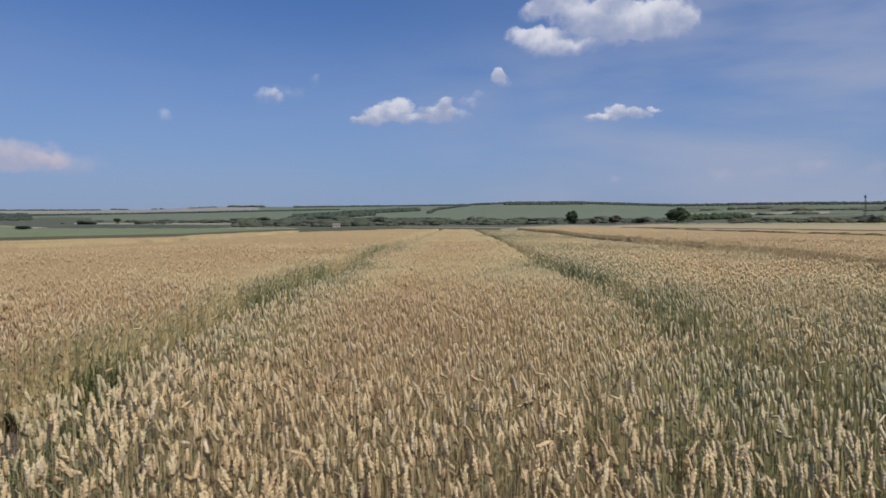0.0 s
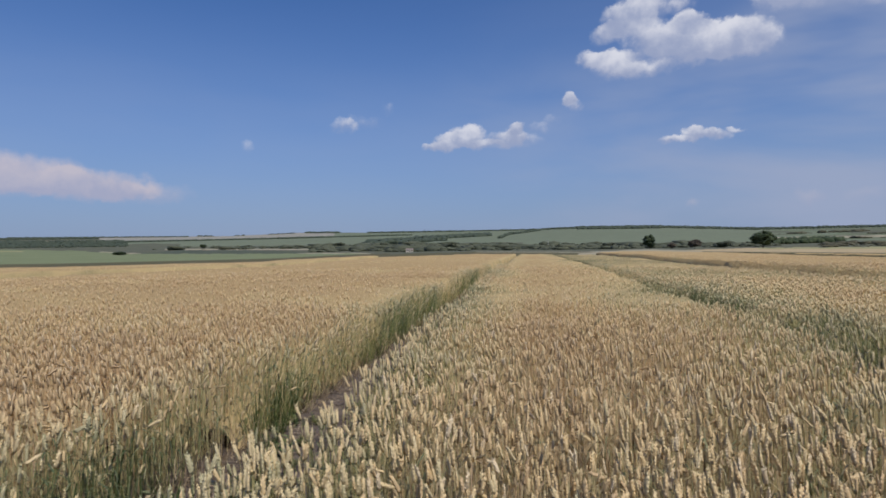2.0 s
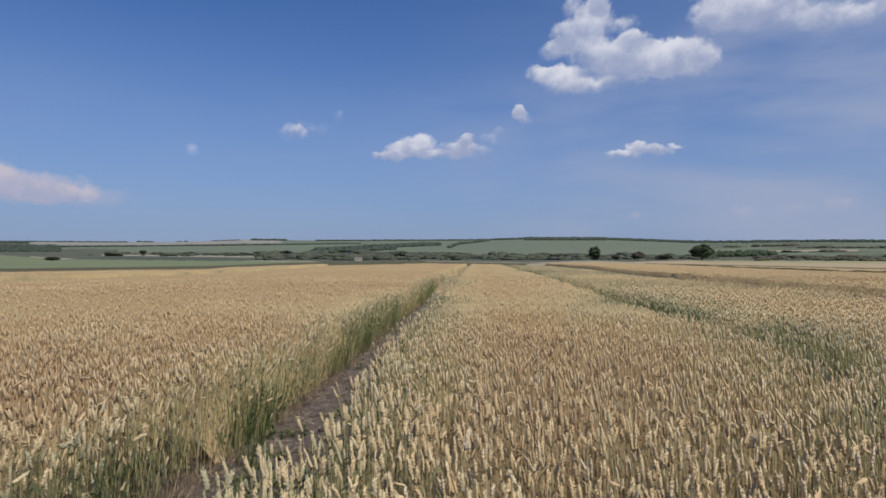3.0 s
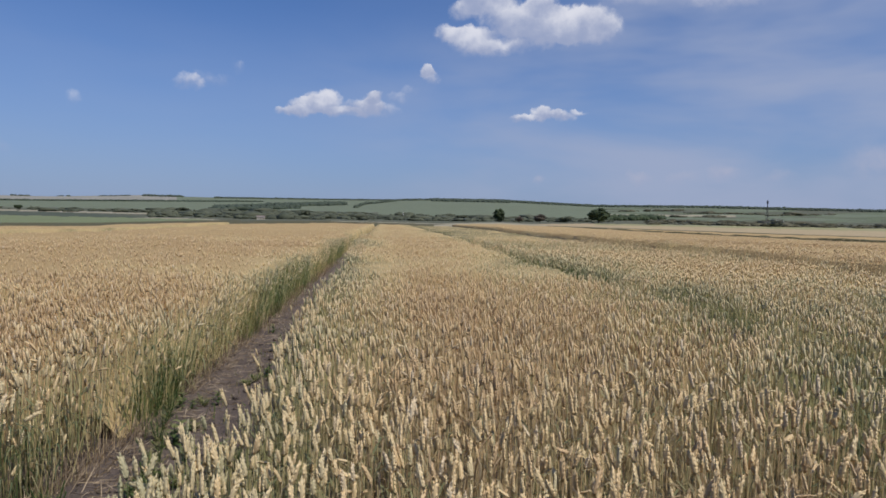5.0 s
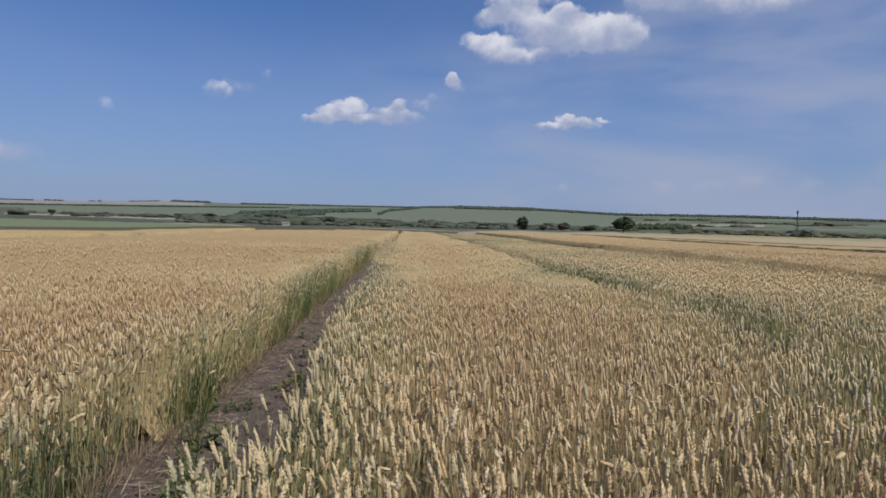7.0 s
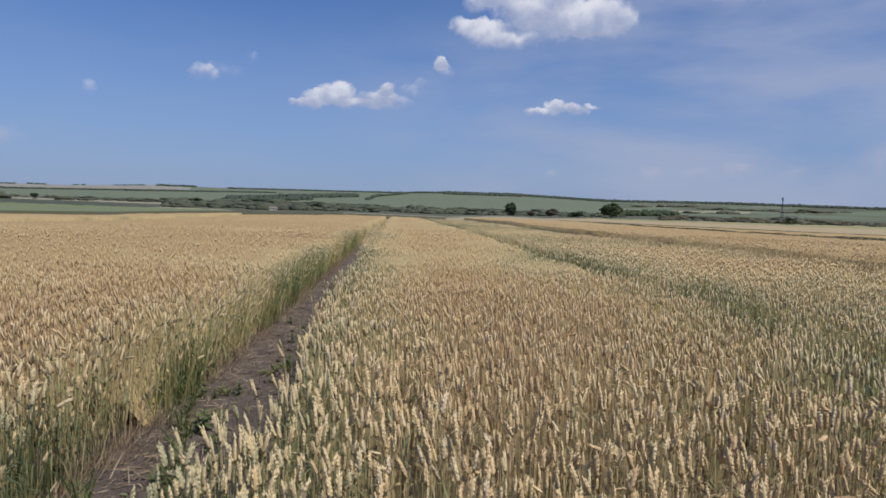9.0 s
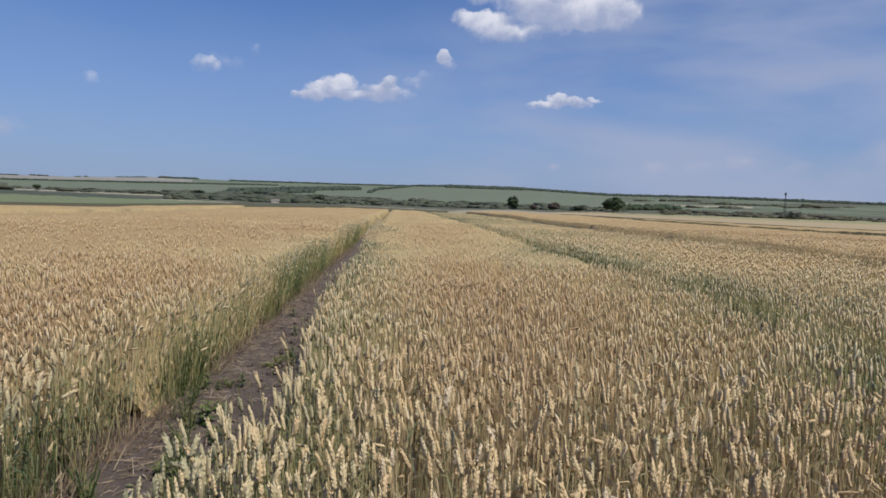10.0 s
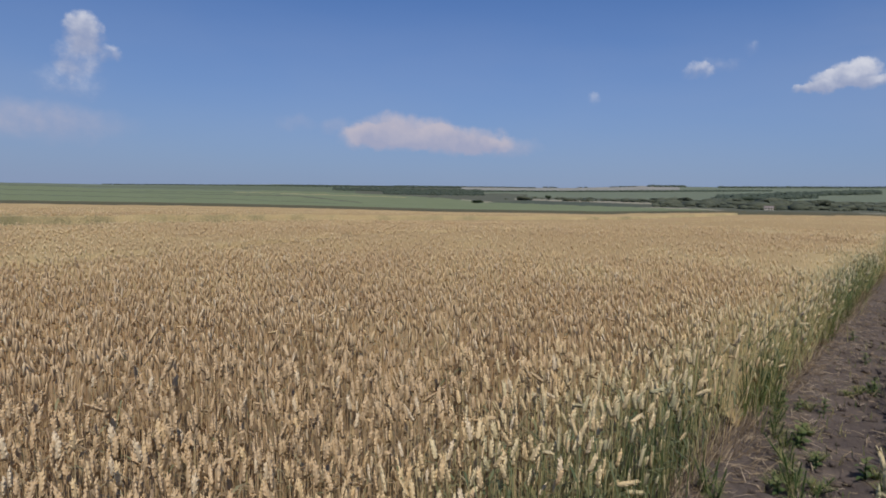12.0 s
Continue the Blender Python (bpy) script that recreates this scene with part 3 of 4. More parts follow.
EARS = [ear_detailed(),
        bipyramid(3, [(0.0, 0, 0), (0.014, 0.0078, 0.0064), (0.058, 0.0080, 0.0062), (0.078, 0, 0)]),
        bipyramid(3, [(0.0, 0, 0), (0.042, 0.0105, 0.0080), (0.088, 0, 0)])]
STEMS = [bipyramid(3, [(0.0, 0, 0), (0.01, 0.0023, 0.0023), (0.99, 0.0015, 0.0015), (1.0, 0, 0)]),
         (np.array([(-0.0024, 0, 0), (0.0024, 0, 0), (0.0015, 0, 1.0), (-0.0015, 0, 1.0)], float), np.array([(0, 1, 2), (0, 2, 3)]))]


def blade_template(length, width, droop):
    """A leaf blade that leaves the stem along +x and bends over."""
    v, f = [], []
    for k, s in enumerate((0.0, 0.35, 0.7, 1.0)):
        x, z = length * s * (1 - 0.25 * s), length * (0.75 * s - droop * s * s)
        w = width * (1.0, 1.0, 0.65, 0.08)[k]
        v += [(x, -w / 2, z), (x, w / 2, z)]
        if k:
            f += [(2 * k - 2, 2 * k - 1, 2 * k + 1), (2 * k - 2, 2 * k + 1, 2 * k)]
    return np.array(v, float), np.array(f)


BLADES = [blade_template(0.17, 0.009, 0.9), blade_template(0.15, 0.007, 1.7)]


def sow(plot, r0, r1, density, az0=-88.0, az1=58.0):
    """Places of plants in a plot, in the ring from r0 to r1 round the standing place."""
    a, b = PLOTS[plot]
    lo, hi = max(a, ORIGIN_X - r1), min(b, ORIGIN_X + r1)
    if hi <= lo:
        return np.zeros((0, 2))
    n = int((hi - lo) * (r1 + 2.0) * density)
    if az1 > 100:  # all round, for the ground behind
        n = int((hi - lo) * 2 * r1 * density)
    x, y = rng.uniform(lo, hi, n), rng.uniform(-r1 if az1 > 100 else -2.0, r1, n)
    row = np.round(x / 0.14) * 0.14
    x = np.clip(0.75 * x + 0.25 * row + rng.normal(0, 0.018, n), lo, hi)
    wave = 0.05 * np.sin(y * 1.7 + a) + 0.07 * (value_noise(y, 0 * y + 3.1 + a, 0.5, 31) - 0.5)
    x = x + wave * (np.minimum(x - a, b - x) < 0.3)
    r, azd = np.hypot(x - ORIGIN_X, y), np.degrees(np.arctan2(x - ORIGIN_X, y))
    seen = (azd > -88.0) & (azd < 58.0)
    keep = (r >= r0) & (r < r1) & (~seen & ((y < -0.9) | (azd > 0) & (r > 3)) if az1 > 100 else seen)
    return np.stack([x, y], -1)[keep]


def plants(plot, level, r0, r1, density, border=None, behind=False):
    """Ears, stems and leaves of one ring of a plot, as arrays of vertices, faces and ripeness; border: a strip beside that x alone."""
    p = sow(plot, r0, r1, density, az1=180.0 if behind else 58.0)
    if plot == 4:  # the crop stands back a little beside the first steps of the track
        p = p[p[:, 0] > 0.03 + 0.13 * np.exp(-((p[:, 1] - 3.4) / 0.7) ** 4)]
        if level == 0:  # a thick tuft at the corner of the track's mouth
            tuft = np.stack([rng.uniform(0.0, 0.42, 95), rng.uniform(1.75, 2.65, 95)], -1)
            p = np.concatenate([p, tuft[np.hypot(tuft[:, 0] - ORIGIN_X, tuft[:, 1]) > 1.0]])
    if border is not None:
        p = p[np.abs(p[:, 0] - border) < 0.38]
    k = len(p)
    if not k:
        return None
    x, y = p.T
    xb = x + drift(x, y, plot)
    z0 = ground_z(xb, y)
    tall = PLOT_TALL[plot] * (0.93 + 0.10 * value_noise(x, y, 1.6, 21)) + (value_noise(x, y, 0.28, 22) - 0.5) * 0.09 + rng.normal(0, 0.042, k) - 0.075
    edge = np.minimum(np.abs(x - PLOTS[plot][0]), np.abs(x - PLOTS[plot][1]))
    ragged_share = np.where(x < 0.4, 0.22, 0.55) if plot == 4 else 0.55
    tall *= 1 - (edge < 0.22) * (rng.random(k) < ragged_share) * rng.uniform(0.05, 0.5, k)
    tall -= (rng.random(k) < 0.24) * rng.uniform(0.05, 0.26, k)
    ripe = np.minimum(ripeness_at(x, y, plot) + rng.normal(0, 0.14, k), 1.06)
    leafy = ripe - foliage_green(x, y, plot)
    pale = (rng.random(k) < 0.08) * (ripe > 0.5)  # some ears painted whitish in place of sunlit highlights
    heading = rng.normal(-2.4, 1.5, k)
    lean = np.abs(rng.normal(0, 0.055, k))
    if plot == 3:  # the crop leans out over the bare track
        rim = (PLOTS[3][1] - x < 0.28) & (rng.random(k) < 0.8)
        heading = np.where(rim, rng.normal(0.0, 0.5, k), heading)
        lean = np.where(rim, rng.uniform(0.02, 0.30, k) * np.where(y < 4.4, 0.45, 1.0), lean)
    spin = rng.uniform(0, 6.28, k)
    ts = turns(heading, lean, spin)
    base = np.stack([xb, y, z0], -1)
    tip = base + np.einsum("kij,j->ki", ts, np.array([0, 0, 1.0])) * tall[:, None]
    nod = np.abs(rng.normal(0.0, 0.20, k)) + (rng.random(k) < 0.05) * rng.uniform(0.4, 1.3, k)
    te = turns(heading + rng.normal(0, 0.5, k), lean + nod, spin)
    size = rng.uniform(0.66, 1.22, k)
    grow = (1.22, 1.14, 1.30)[level] * (1 - 0.08 * np.clip((x - 0.5) / 0.6, 0, 1) if plot == 4 else 1)
    out = {"ears": (*spread(*EARS[level], tip, te, np.stack([size * grow, size * grow, size * rng.uniform(0.88, 1.12, k)], -1)), np.repeat(np.where(pale, 1.17, ripe), len(EARS[level][0])))}
    st = STEMS[0 if level == 0 else 1]
    thick = (1.0, 1.3, 2.2)[level]
    low = 0.0 if level == 0 else 0.35
    bs = base + (tip - base) * low
    sv, sf = spread(*st, bs, ts if level == 0 else turns(heading, lean, rng.normal(0, 0.6, k)), np.stack([np.full(k, thick), np.full(k, thick), tall * (1 - low)], -1))
    sr = np.repeat(leafy + (-0.03, 0.06, 0.0)[level] + rng.normal(0, 0.12, k), len(st[0]))
    if level < 2:  # thin straws and side shoots without an ear
        off = base + np.stack([rng.normal(0, 0.03, k), rng.normal(0, 0.03, k), 0 * x], -1)
        slim, high = rng.uniform(0.5, 0.9, k) * thick, tall * (rng.uniform(0.55, 1.02, k) if level == 0 else rng.uniform(0.8, 1.1, k))
        tv, tf = spread(*st, off, turns(rng.uniform(0, 6.28, k), np.abs(rng.normal(0, 0.10, k)), spin), np.stack([slim, slim, high], -1))
        sr = np.r_[sr, np.repeat(ripe + rng.normal(0, 0.12, k), len(st[0]))]
        sv, sf = np.concatenate([sv, tv]), np.concatenate([sf, tf + len(sv)])
    out["stems"] = (sv, sf, sr)
    if level < 2:
        many = 2 if level == 0 else 1
        vs, fs, rs, at = [], [], [], 0
        for n in range(many):
            bt, bf = BLADES[n % 2]
            up = rng.uniform(0.35, 0.92, k)
            sc = rng.uniform(0.6, 1.25, k)
            v, f = spread(bt, bf, base + (tip - base) * up[:, None], turns(0 * x, 0 * x, rng.uniform(0, 6.28, k)), np.stack([sc, sc * (1 + 0.4 * level), sc * rng.uniform(0.7, 1.9, k)], -1))
            vs.append(v)
            fs.append(f + at)
            rs.append(np.repeat(leafy - (0.14, 0.06)[level] + rng.normal(0, 0.24, k), len(bt)))
            at += len(v)
        out["leaves"] = (np.concatenate(vs), np.concatenate(fs), np.concatenate(rs))
    return out


RINGS = [(0, 1.0, 4.0, 310), (1, 4.0, 10.5, 335), (2, 10.5, 30.0, 84), (2, 30.0, 60.0, 5)]
BORDERS = {3: TRACK[0], 4: TRACK[1], 5: PLOTS[5][0], 6: PLOTS[6][0]}  # plot edges along the wheel tracks
PART_MATS = {"ears": EAR, "stems": STEM, "leaves": BLADE}


def canopy_top(x, y, plot):
    """Height of the closed crop above the soil: low by the standing place, where single plants take over."""
    r = np.hypot(x - ORIGIN_X, y) + 8.0 * np.clip(-y / 2.0, 0, 1)
    s = np.clip((r - 4.6) / 7.5, 0, 1)
    s = 1 - (1 - s) ** 2
    foot = 0.18 - 0.17 * np.clip(1.5 - y, 0, 1) * np.clip((6.4 - r) / 1.3, 0, 1)  # it thins out to the trodden ground
    return (foot + (0.46 if plot == 5 else 0.54) * s) * PLOT_TALL[plot] / 0.8 + (value_noise(x, y, 0.45, 41) - 0.5) * 0.10 * s + (value_noise(x, y, 2.2, 42) - 0.5) * 0.06


def canopy_mesh(plot):
    a, b = PLOTS[plot]
    ys = np.r_[np.arange(-98, -20, 3.0), np.arange(-20, 22, 0.35), np.geomspace(22, 99, 60)]
    skirt = [b + 0.42] if plot == 5 else []  # low stragglers fill the gap before the next plot
    xs = np.unique(np.r_[a + 0.04, a + 0.22, np.arange(a + 0.4, b - 0.4, 0.32 if b - a < 13 else 0.8), b - 0.22, b - 0.04, skirt])
    gx, gy = np.meshgrid(xs, ys)
    lim = np.sqrt(np.maximum(FIELD_R ** 2 - (gx - ORIGIN_X) ** 2, 0))
    gy = np.clip(gy, -lim, lim)
    if plot == 4:  # far off the wheel tracks are overgrown
        gx[:, -2:] += 0.32 * np.clip((gy[:, -2:] - 17) / 12, 0, 1)
    bx = gx + drift(gx, gy, plot)
    gz = ground_z(bx, gy) + canopy_top(gx, gy, plot)
    gz[:, 0] = ground_z(bx[:, 0], gy[:, 0]) + 0.02
    gz[:, -1] = ground_z(bx[:, -1], gy[:, -1]) + (0.22 if skirt else 0.02)
    m, n = gx.shape
    v = np.stack([bx, gy, gz], -1).reshape(-1, 3)
    i, j = np.meshgrid(np.arange(m - 1), np.arange(n - 1), indexing="ij")
    q = (i * n + j).ravel()
    f = np.stack([q, q + 1, q + n + 1, q + n], -1)
    # the crop is left open round the standing place
    mid = v[f].mean(1)
    f = f[np.hypot(mid[:, 0] - ORIGIN_X, mid[:, 1]) + 8.0 * np.clip(-mid[:, 1] / 2.0, 0, 1) > 4.9]
    return mesh_np("canopy", v, f, CANOPY, ripeness_at(gx.ravel(), gy.ravel(), plot) + (-0.26 if plot == 5 else 0.04), True)


def build_plot(plot):
    thing = empty("wheat_plot", label=PLOT_WORDS[plot], category="wheat", group="wheat plots of the field", kind="stuff")
    child("canopy", canopy_mesh(plot), thing, kind="stuff")
    made = [plants(plot, lv, r0, r1, dens) for lv, r0, r1, dens in RINGS]
    if plot in BORDERS:
        made.append(plants(plot, 1, 10.5, 34.0, 215, BORDERS[plot]))
    if plot == 5:  # its single ears can be told apart further off
        made.append(plants(plot, 2, 10.5, 20.0, 170))
    made.append(plants(plot, 2, 0.9, 8.0, 85, behind=True))
    made = [d for d in made if d]
    for name, mat in PART_MATS.items():
        got = [d[name] for d in made if name in d]
        if not got:
            continue
        at, fs = 0, []
        for v, f, _ in got:
            fs.append(f + at)
            at += len(v)
        me = mesh_np(name, np.concatenate([g[0] for g in got]), np.concatenate(fs), mat, np.concatenate([g[2] for g in got]), name == "ears")
        child(name, me, thing, kind="stuff")


for plot_index in range(len(PLOTS)):
    build_plot(plot_index)

# ------------------------------------------------------------------ the bare track
def build_track():
    xs, ys = np.linspace(TRACK[0] - 0.35, TRACK[1] + 0.2, 34), np.r_[np.arange(-6, 14, 0.045), np.geomspace(14, 98, 160)]
    gx, gy = np.meshgrid(xs, ys)
    gz = ground_z(gx + bend(gy), gy) + 0.012 + 0.035 * value_noise(gx, gy, 0.16, 51) + 0.02 * value_noise(gx, gy, 0.06, 52) - 0.03 * np.exp(-((gx + 0.42) / 0.2) ** 2) + 0.03
    gz[:, 0] -= 0.12
    gz[:, -1] -= 0.12
    m, n = gx.shape
    i, j = np.meshgrid(np.arange(m - 1), np.arange(n - 1), indexing="ij")
    q = (i * n + j).ravel()
    me = mesh_np("dirt_track", np.stack([gx + bend(gy), gy, gz], -1).reshape(-1, 3), np.stack([q, q + 1, q + n + 1, q + n], -1), SOIL, None, True)
    tagged(new("dirt_track", me), "dry cracked brown soil of a wheel track through wheat", "track", kind="structure")


build_track()


def build_litter():
    n = 4300
    x, y = rng.uniform(TRACK[0] - 0.15, TRACK[1] + 0.05, n), 1.0 + 13 * rng.random(n) ** 1.6
    x = np.where(rng.random(n) < 0.45, rng.normal(-0.82, 0.14, n), x)
    z = ground_z(x, y) + 0.065 + rng.uniform(0, 0.02, n)
    t, f = STEMS[1]
    v, f = spread(t, f, np.stack([x, y, z], -1), turns(rng.uniform(0, 6.28, n), rng.normal(1.5, 0.12, n), rng.uniform(0, 6.28, n)), np.stack([np.full(n, 1.0), np.full(n, 1.0), rng.uniform(0.025, 0.05, n) + 0.15 * rng.random(n) ** 2.5], -1))
    k = 420  # longer, bent straws and dry leaves
    bx, by = rng.normal(-0.62, 0.22, k), 2.4 + 12 * rng.random(k) ** 1.6
    t2, f2 = BLADES[1]
    t2 = t2 * (1.0, 0.8, 0.12)
    sc = rng.uniform(0.4, 1.5, k)
    v2, f2 = spread(t2, f2, np.stack([bx, by, ground_z(bx, by) + 0.085], -1), turns(rng.uniform(0, 6.28, k), rng.normal(0, 0.08, k), rng.uniform(0, 6.28, k)), np.stack([sc, np.full(k, 1.0), sc], -1))
    ripe = np.r_[np.repeat(rng.random(n), len(t)), np.repeat(rng.uniform(0.6, 1.2, k), len(t2))]
    me = mesh_np("straw_litter", np.concatenate([v, v2]), np.concatenate([f, f2 + len(v)]), STRAW, ripe)
    tagged(new("straw_litter", me), "scattered dry straw lying on the bare track", "straw", kind="stuff")


build_litter()


def build_grass():
    """Green grass blades along the edges of the wheel tracks."""
    vs, fs, rs, at = [], [], [], 0
    for cx, sd, n, tall, y0, y1, wide in ((-1.24, 0.13, 900, 0.40, 1.6, 4.6, 0.9), (-1.04, 0.07, 420, 0.36, 4.2, 6.0, 0.9), (-1.02, 0.09, 1500, 0.42, 8.0, 26, 0.9), (-0.40, 0.18, 500, 0.10, 1.8, 12, 0.9), (4.36, 0.12, 1200, 0.42, 2.0, 30, 0.9), (4.36, 0.13, 1200, 0.50, 10.0, 34.0, 0.9), (0.0, 0.05, 500, 0.35, 1.8, 14, 0.9)):
        y = y0 + (y1 - y0) * rng.random(n) ** 1.5
        x = rng.normal(cx, sd, n)
        keep = value_noise(x * 0.3, y, 0.5, 61) > 0.38
        x, y = x[keep] + bend(y[keep]), y[keep]
        k = len(x)
        t, f = BLADES[1]
        t = t * (0.7, 1.0, 1.0) + 0
        t[:, 2] = np.abs(t[:, 0]) * 4.6
        sc = rng.uniform(0.5, 1.25, k) * tall / 0.4
        v, f = spread(t, f, np.stack([x, y, ground_z(x, y) + 0.03], -1), turns(rng.uniform(0, 6.28, k), np.abs(rng.normal(0, 0.25, k)), rng.uniform(0, 6.28, k)), np.stack([sc, np.full(k, wide), sc], -1))
        vs.append(v)
        fs.append(f + at)
        rs.append(np.repeat(rng.uniform(0.35, 1.2, k), len(t)))
        at += len(v)
    me = mesh_np("grass", np.concatenate(vs), np.concatenate(fs), WEED, np.concatenate(rs))
    tagged(new("grass", me), "tufts of fresh green grass along the wheel tracks", "grass", kind="stuff")


build_grass()


def build_baulk():
    """A bank of rank dark-green weeds between two plots far over on the right."""
    xs, ys = np.linspace(30.75, 32.15, 9), np.r_[np.arange(-20, 60, 0.5), np.geomspace(60, 94, 50)]
    gx, gy = np.meshgrid(xs, ys)
    lump = 0.86 + 0.14 * value_noise(gx, gy, 3.0, 81) + 0.12 * value_noise(gx, gy, 0.8, 82)
    gz = ground_z(gx + bend(gy), gy) + 0.97 * lump * (1 - np.abs((gx - 31.45) / 0.72) ** 4)
    m, n = gx.shape
    i, j = np.meshgrid(np.arange(m - 1), np.arange(n - 1), indexing="ij")
    q = (i * n + j).ravel()
    me = mesh_np("weed_bank", np.stack([gx + bend(gy), gy, gz], -1).reshape(-1, 3), np.stack([q, q + 1, q + n + 1, q + n], -1), VERGE, None, True)
    tagged(new("weed_bank", me), "bank of rank dark-green weeds between two wheat plots", "weeds", kind="stuff")


build_baulk()


# ------------------------------------------------------------------ trees and woods far off
def ico(sub):
    bm = bmesh.new()
    bmesh.ops.create_icosphere(bm, subdivisions=sub, radius=1.0)
    v = np.array([x.co[:] for x in bm.verts])
    f = np.array([[x.index for x in q.verts] for q in bm.faces])
    bm.free()
    return v, f


ICO1 = ico(1)


def clumps(centres, sizes, seed, base=ICO1, leaves=14):
    """Uneven leafy clumps with loose sprays of leaves standing out of them. centres (k, 3), sizes (k, 3)."""
    g = np.random.default_rng(seed)
    k, n = len(centres), len(base[0])
    spin = turns(np.zeros(k), g.normal(0, 0.2, k), g.uniform(0, 6.28, k))
    t = base[0][None] * (1 + g.normal(0, 0.24, (k, n, 1)))
    v = np.einsum("kij,knj->kni", spin, t) * sizes[:, None, :] + centres[:, None, :]
    f = base[1][None] + (np.arange(k) * n)[:, None, None]
    v, f = v.reshape(-1, 3), f.reshape(-1, 3)
    d = g.normal(0, 1, (k, leaves, 3))
    d /= np.linalg.norm(d, axis=-1, keepdims=True)
    d[..., 2] = np.abs(d[..., 2]) * 0.9 - 0.2
    c = centres[:, None] + d * sizes[:, None] * g.uniform(0.85, 1.22, (k, leaves, 1))
    tri = g.normal(0, 0.22, (k, leaves, 3, 3)) * sizes[:, None, None, :] + c[:, :, None, :]
    lv = tri.reshape(-1, 3)
    lf = np.arange(len(lv)).reshape(-1, 3) + len(v)
    return np.concatenate([v, lv]), np.concatenate([f, lf])


def belt(name, label, category, stretches, mat, seed, patchy=False):
    """A wood, hedge or scrub: stretches of (az, el, az, el, tree height in metres, trees per degree, depth in degrees of elevation)."""
    g = np.random.default_rng(seed)
    cs, ss = [], []
    for a0, e0, a1, e1, tall, per, deep in stretches:
        n = max(3, int(abs(a1 - a0) * per * (1.7 if per > 10 else 0.6)))
        for k in range(n):
            u = g.random()
            x, y, z, r = on_land(a0 + (a1 - a0) * u, e0 + (e1 - e0) * u + deep * (g.random() - 0.5))
            h = tall * (g.uniform(0.4, 1.4) if patchy else g.uniform(0.6, 1.12))
            here = math.degrees(math.atan2(x - ORIGIN_X, y))
            if patchy and -11.3 < here < -9.2 and r < 620:
                continue  # the yard of the house
            if patchy:
                k_here = float(value_noise(x, y, 45.0, seed)) * 0.6 + float(value_noise(x, y, 17.0, seed + 1)) * 0.4
                if k_here < 0.40:
                    continue
                h *= 0.45 + 1.1 * (k_here - 0.40) / 0.4
            w = h * (g.uniform(1.2, 2.8) if patchy else g.uniform(0.6, 1.25))
            cs.append((x, y, z + h * 0.30))
            ss.append((w, w, h * 0.62))
    me = mesh_np(name, *clumps(np.array(cs), np.array(ss), seed, ICO1, 6), mat, None, False)
    tagged(new(name, me), label, category, kind="stuff")


belt("hill_forest", "dark forest along the crest of the far hill", "forest", [(1.7, 1.58, 5, 1.66, 9, 55, 0.08), (5, 1.62, 12, 1.58, 12, 80, 0.16), (12, 1.60, 19.4, 1.28, 10, 70, 0.11)], LEAF_FAR, 101)
belt("ridge_trees", "thin line of dark trees on the distant ridge", "tree line", [(-14, 1.44, 1.7, 1.56, 8, 32, 0.06), (-19.5, 1.46, -16.5, 1.46, 10, 24, 0.05), (19, 1.28, 28, 1.28, 9, 40, 0.12), (28, 1.28, 46, 0.93, 10, 40, 0.12), (-42, 1.08, -29.3, 1.17, 6, 26, 0.03), (-28.5, 1.2, -27.3, 1.2, 8, 14, 0.02), (-25.5, 1.26, -24.7, 1.27, 6, 14, 0.02), (-22.8, 1.34, -20.4, 1.44, 6, 12, 0.02)], LEAF_FAR, 102)
belt("left_forest", "broad dark forest on the distant slope", "forest", [(-66, 0.60, -46, 0.96, 5, 24, 0.05), (-52, 0.86, -36, 1.06, 7, 40, 0.1), (-47.5, 0.68, -40, 0.72, 6, 50, 0.25), (-43, 0.56, -34, 0.62, 6, 70, 0.5)], LEAF_FAR, 103)
belt("hedgerow", "dark hedgerow of trees across the far green slope", "hedgerow", [(-36, 0.70, -10, 1.20, 6, 34, 0.03), (-2.0, 0.82, -1.2, 1.15, 9, 30, 0.05), (-1.2, 1.15, 1.7, 1.5, 10, 24, 0.05)], LEAF_FAR, 104)
belt("slope_wood", "dense green wood on the slope of the valley", "wood", [(-14, 0.42, -7, 0.80, 10, 45, 0.3), (-10, 0.78, -2.9, 1.12, 11, 40, 0.14)], LEAF_FAR, 105)
belt("valley_scrub", "grey-green scrub and bushes along the valley floor", "bushes", [(-19, -0.02, -9, 0.05, 4.4, 26, 0.5), (-12, -0.02, 3, 0.05, 3.2, 50, 0.6), (3, -0.05, 10, 0.0, 2.6, 26, 0.45), (10, -0.05, 21, 0.0, 2.6, 22, 0.35), (-32, 0.15, -19, 0.15, 5, 9, 0.2)], LEAF_SCRUB, 106, True)
belt("small_wood", "dark small wood beside the valley meadows", "wood", [(20.5, 0.12, 25.4, 0.22, 8, 26, 0.2)], LEAF_DARK, 107)
belt("right_scrub", "low brown-green scrub below the far slopes", "bushes", [(24, -0.12, 45, -0.15, 3.0, 24, 0.25), (26, 0.42, 30, 0.45, 4, 20, 0.03), (33, 0.6, 38, 0.75, 5, 24, 0.03), (21, 0.82, 27, 0.95, 5, 16, 0.04), (27, 0.75, 33, 0.72, 4, 14, 0.03)], LEAF_HEDGE, 108, True)


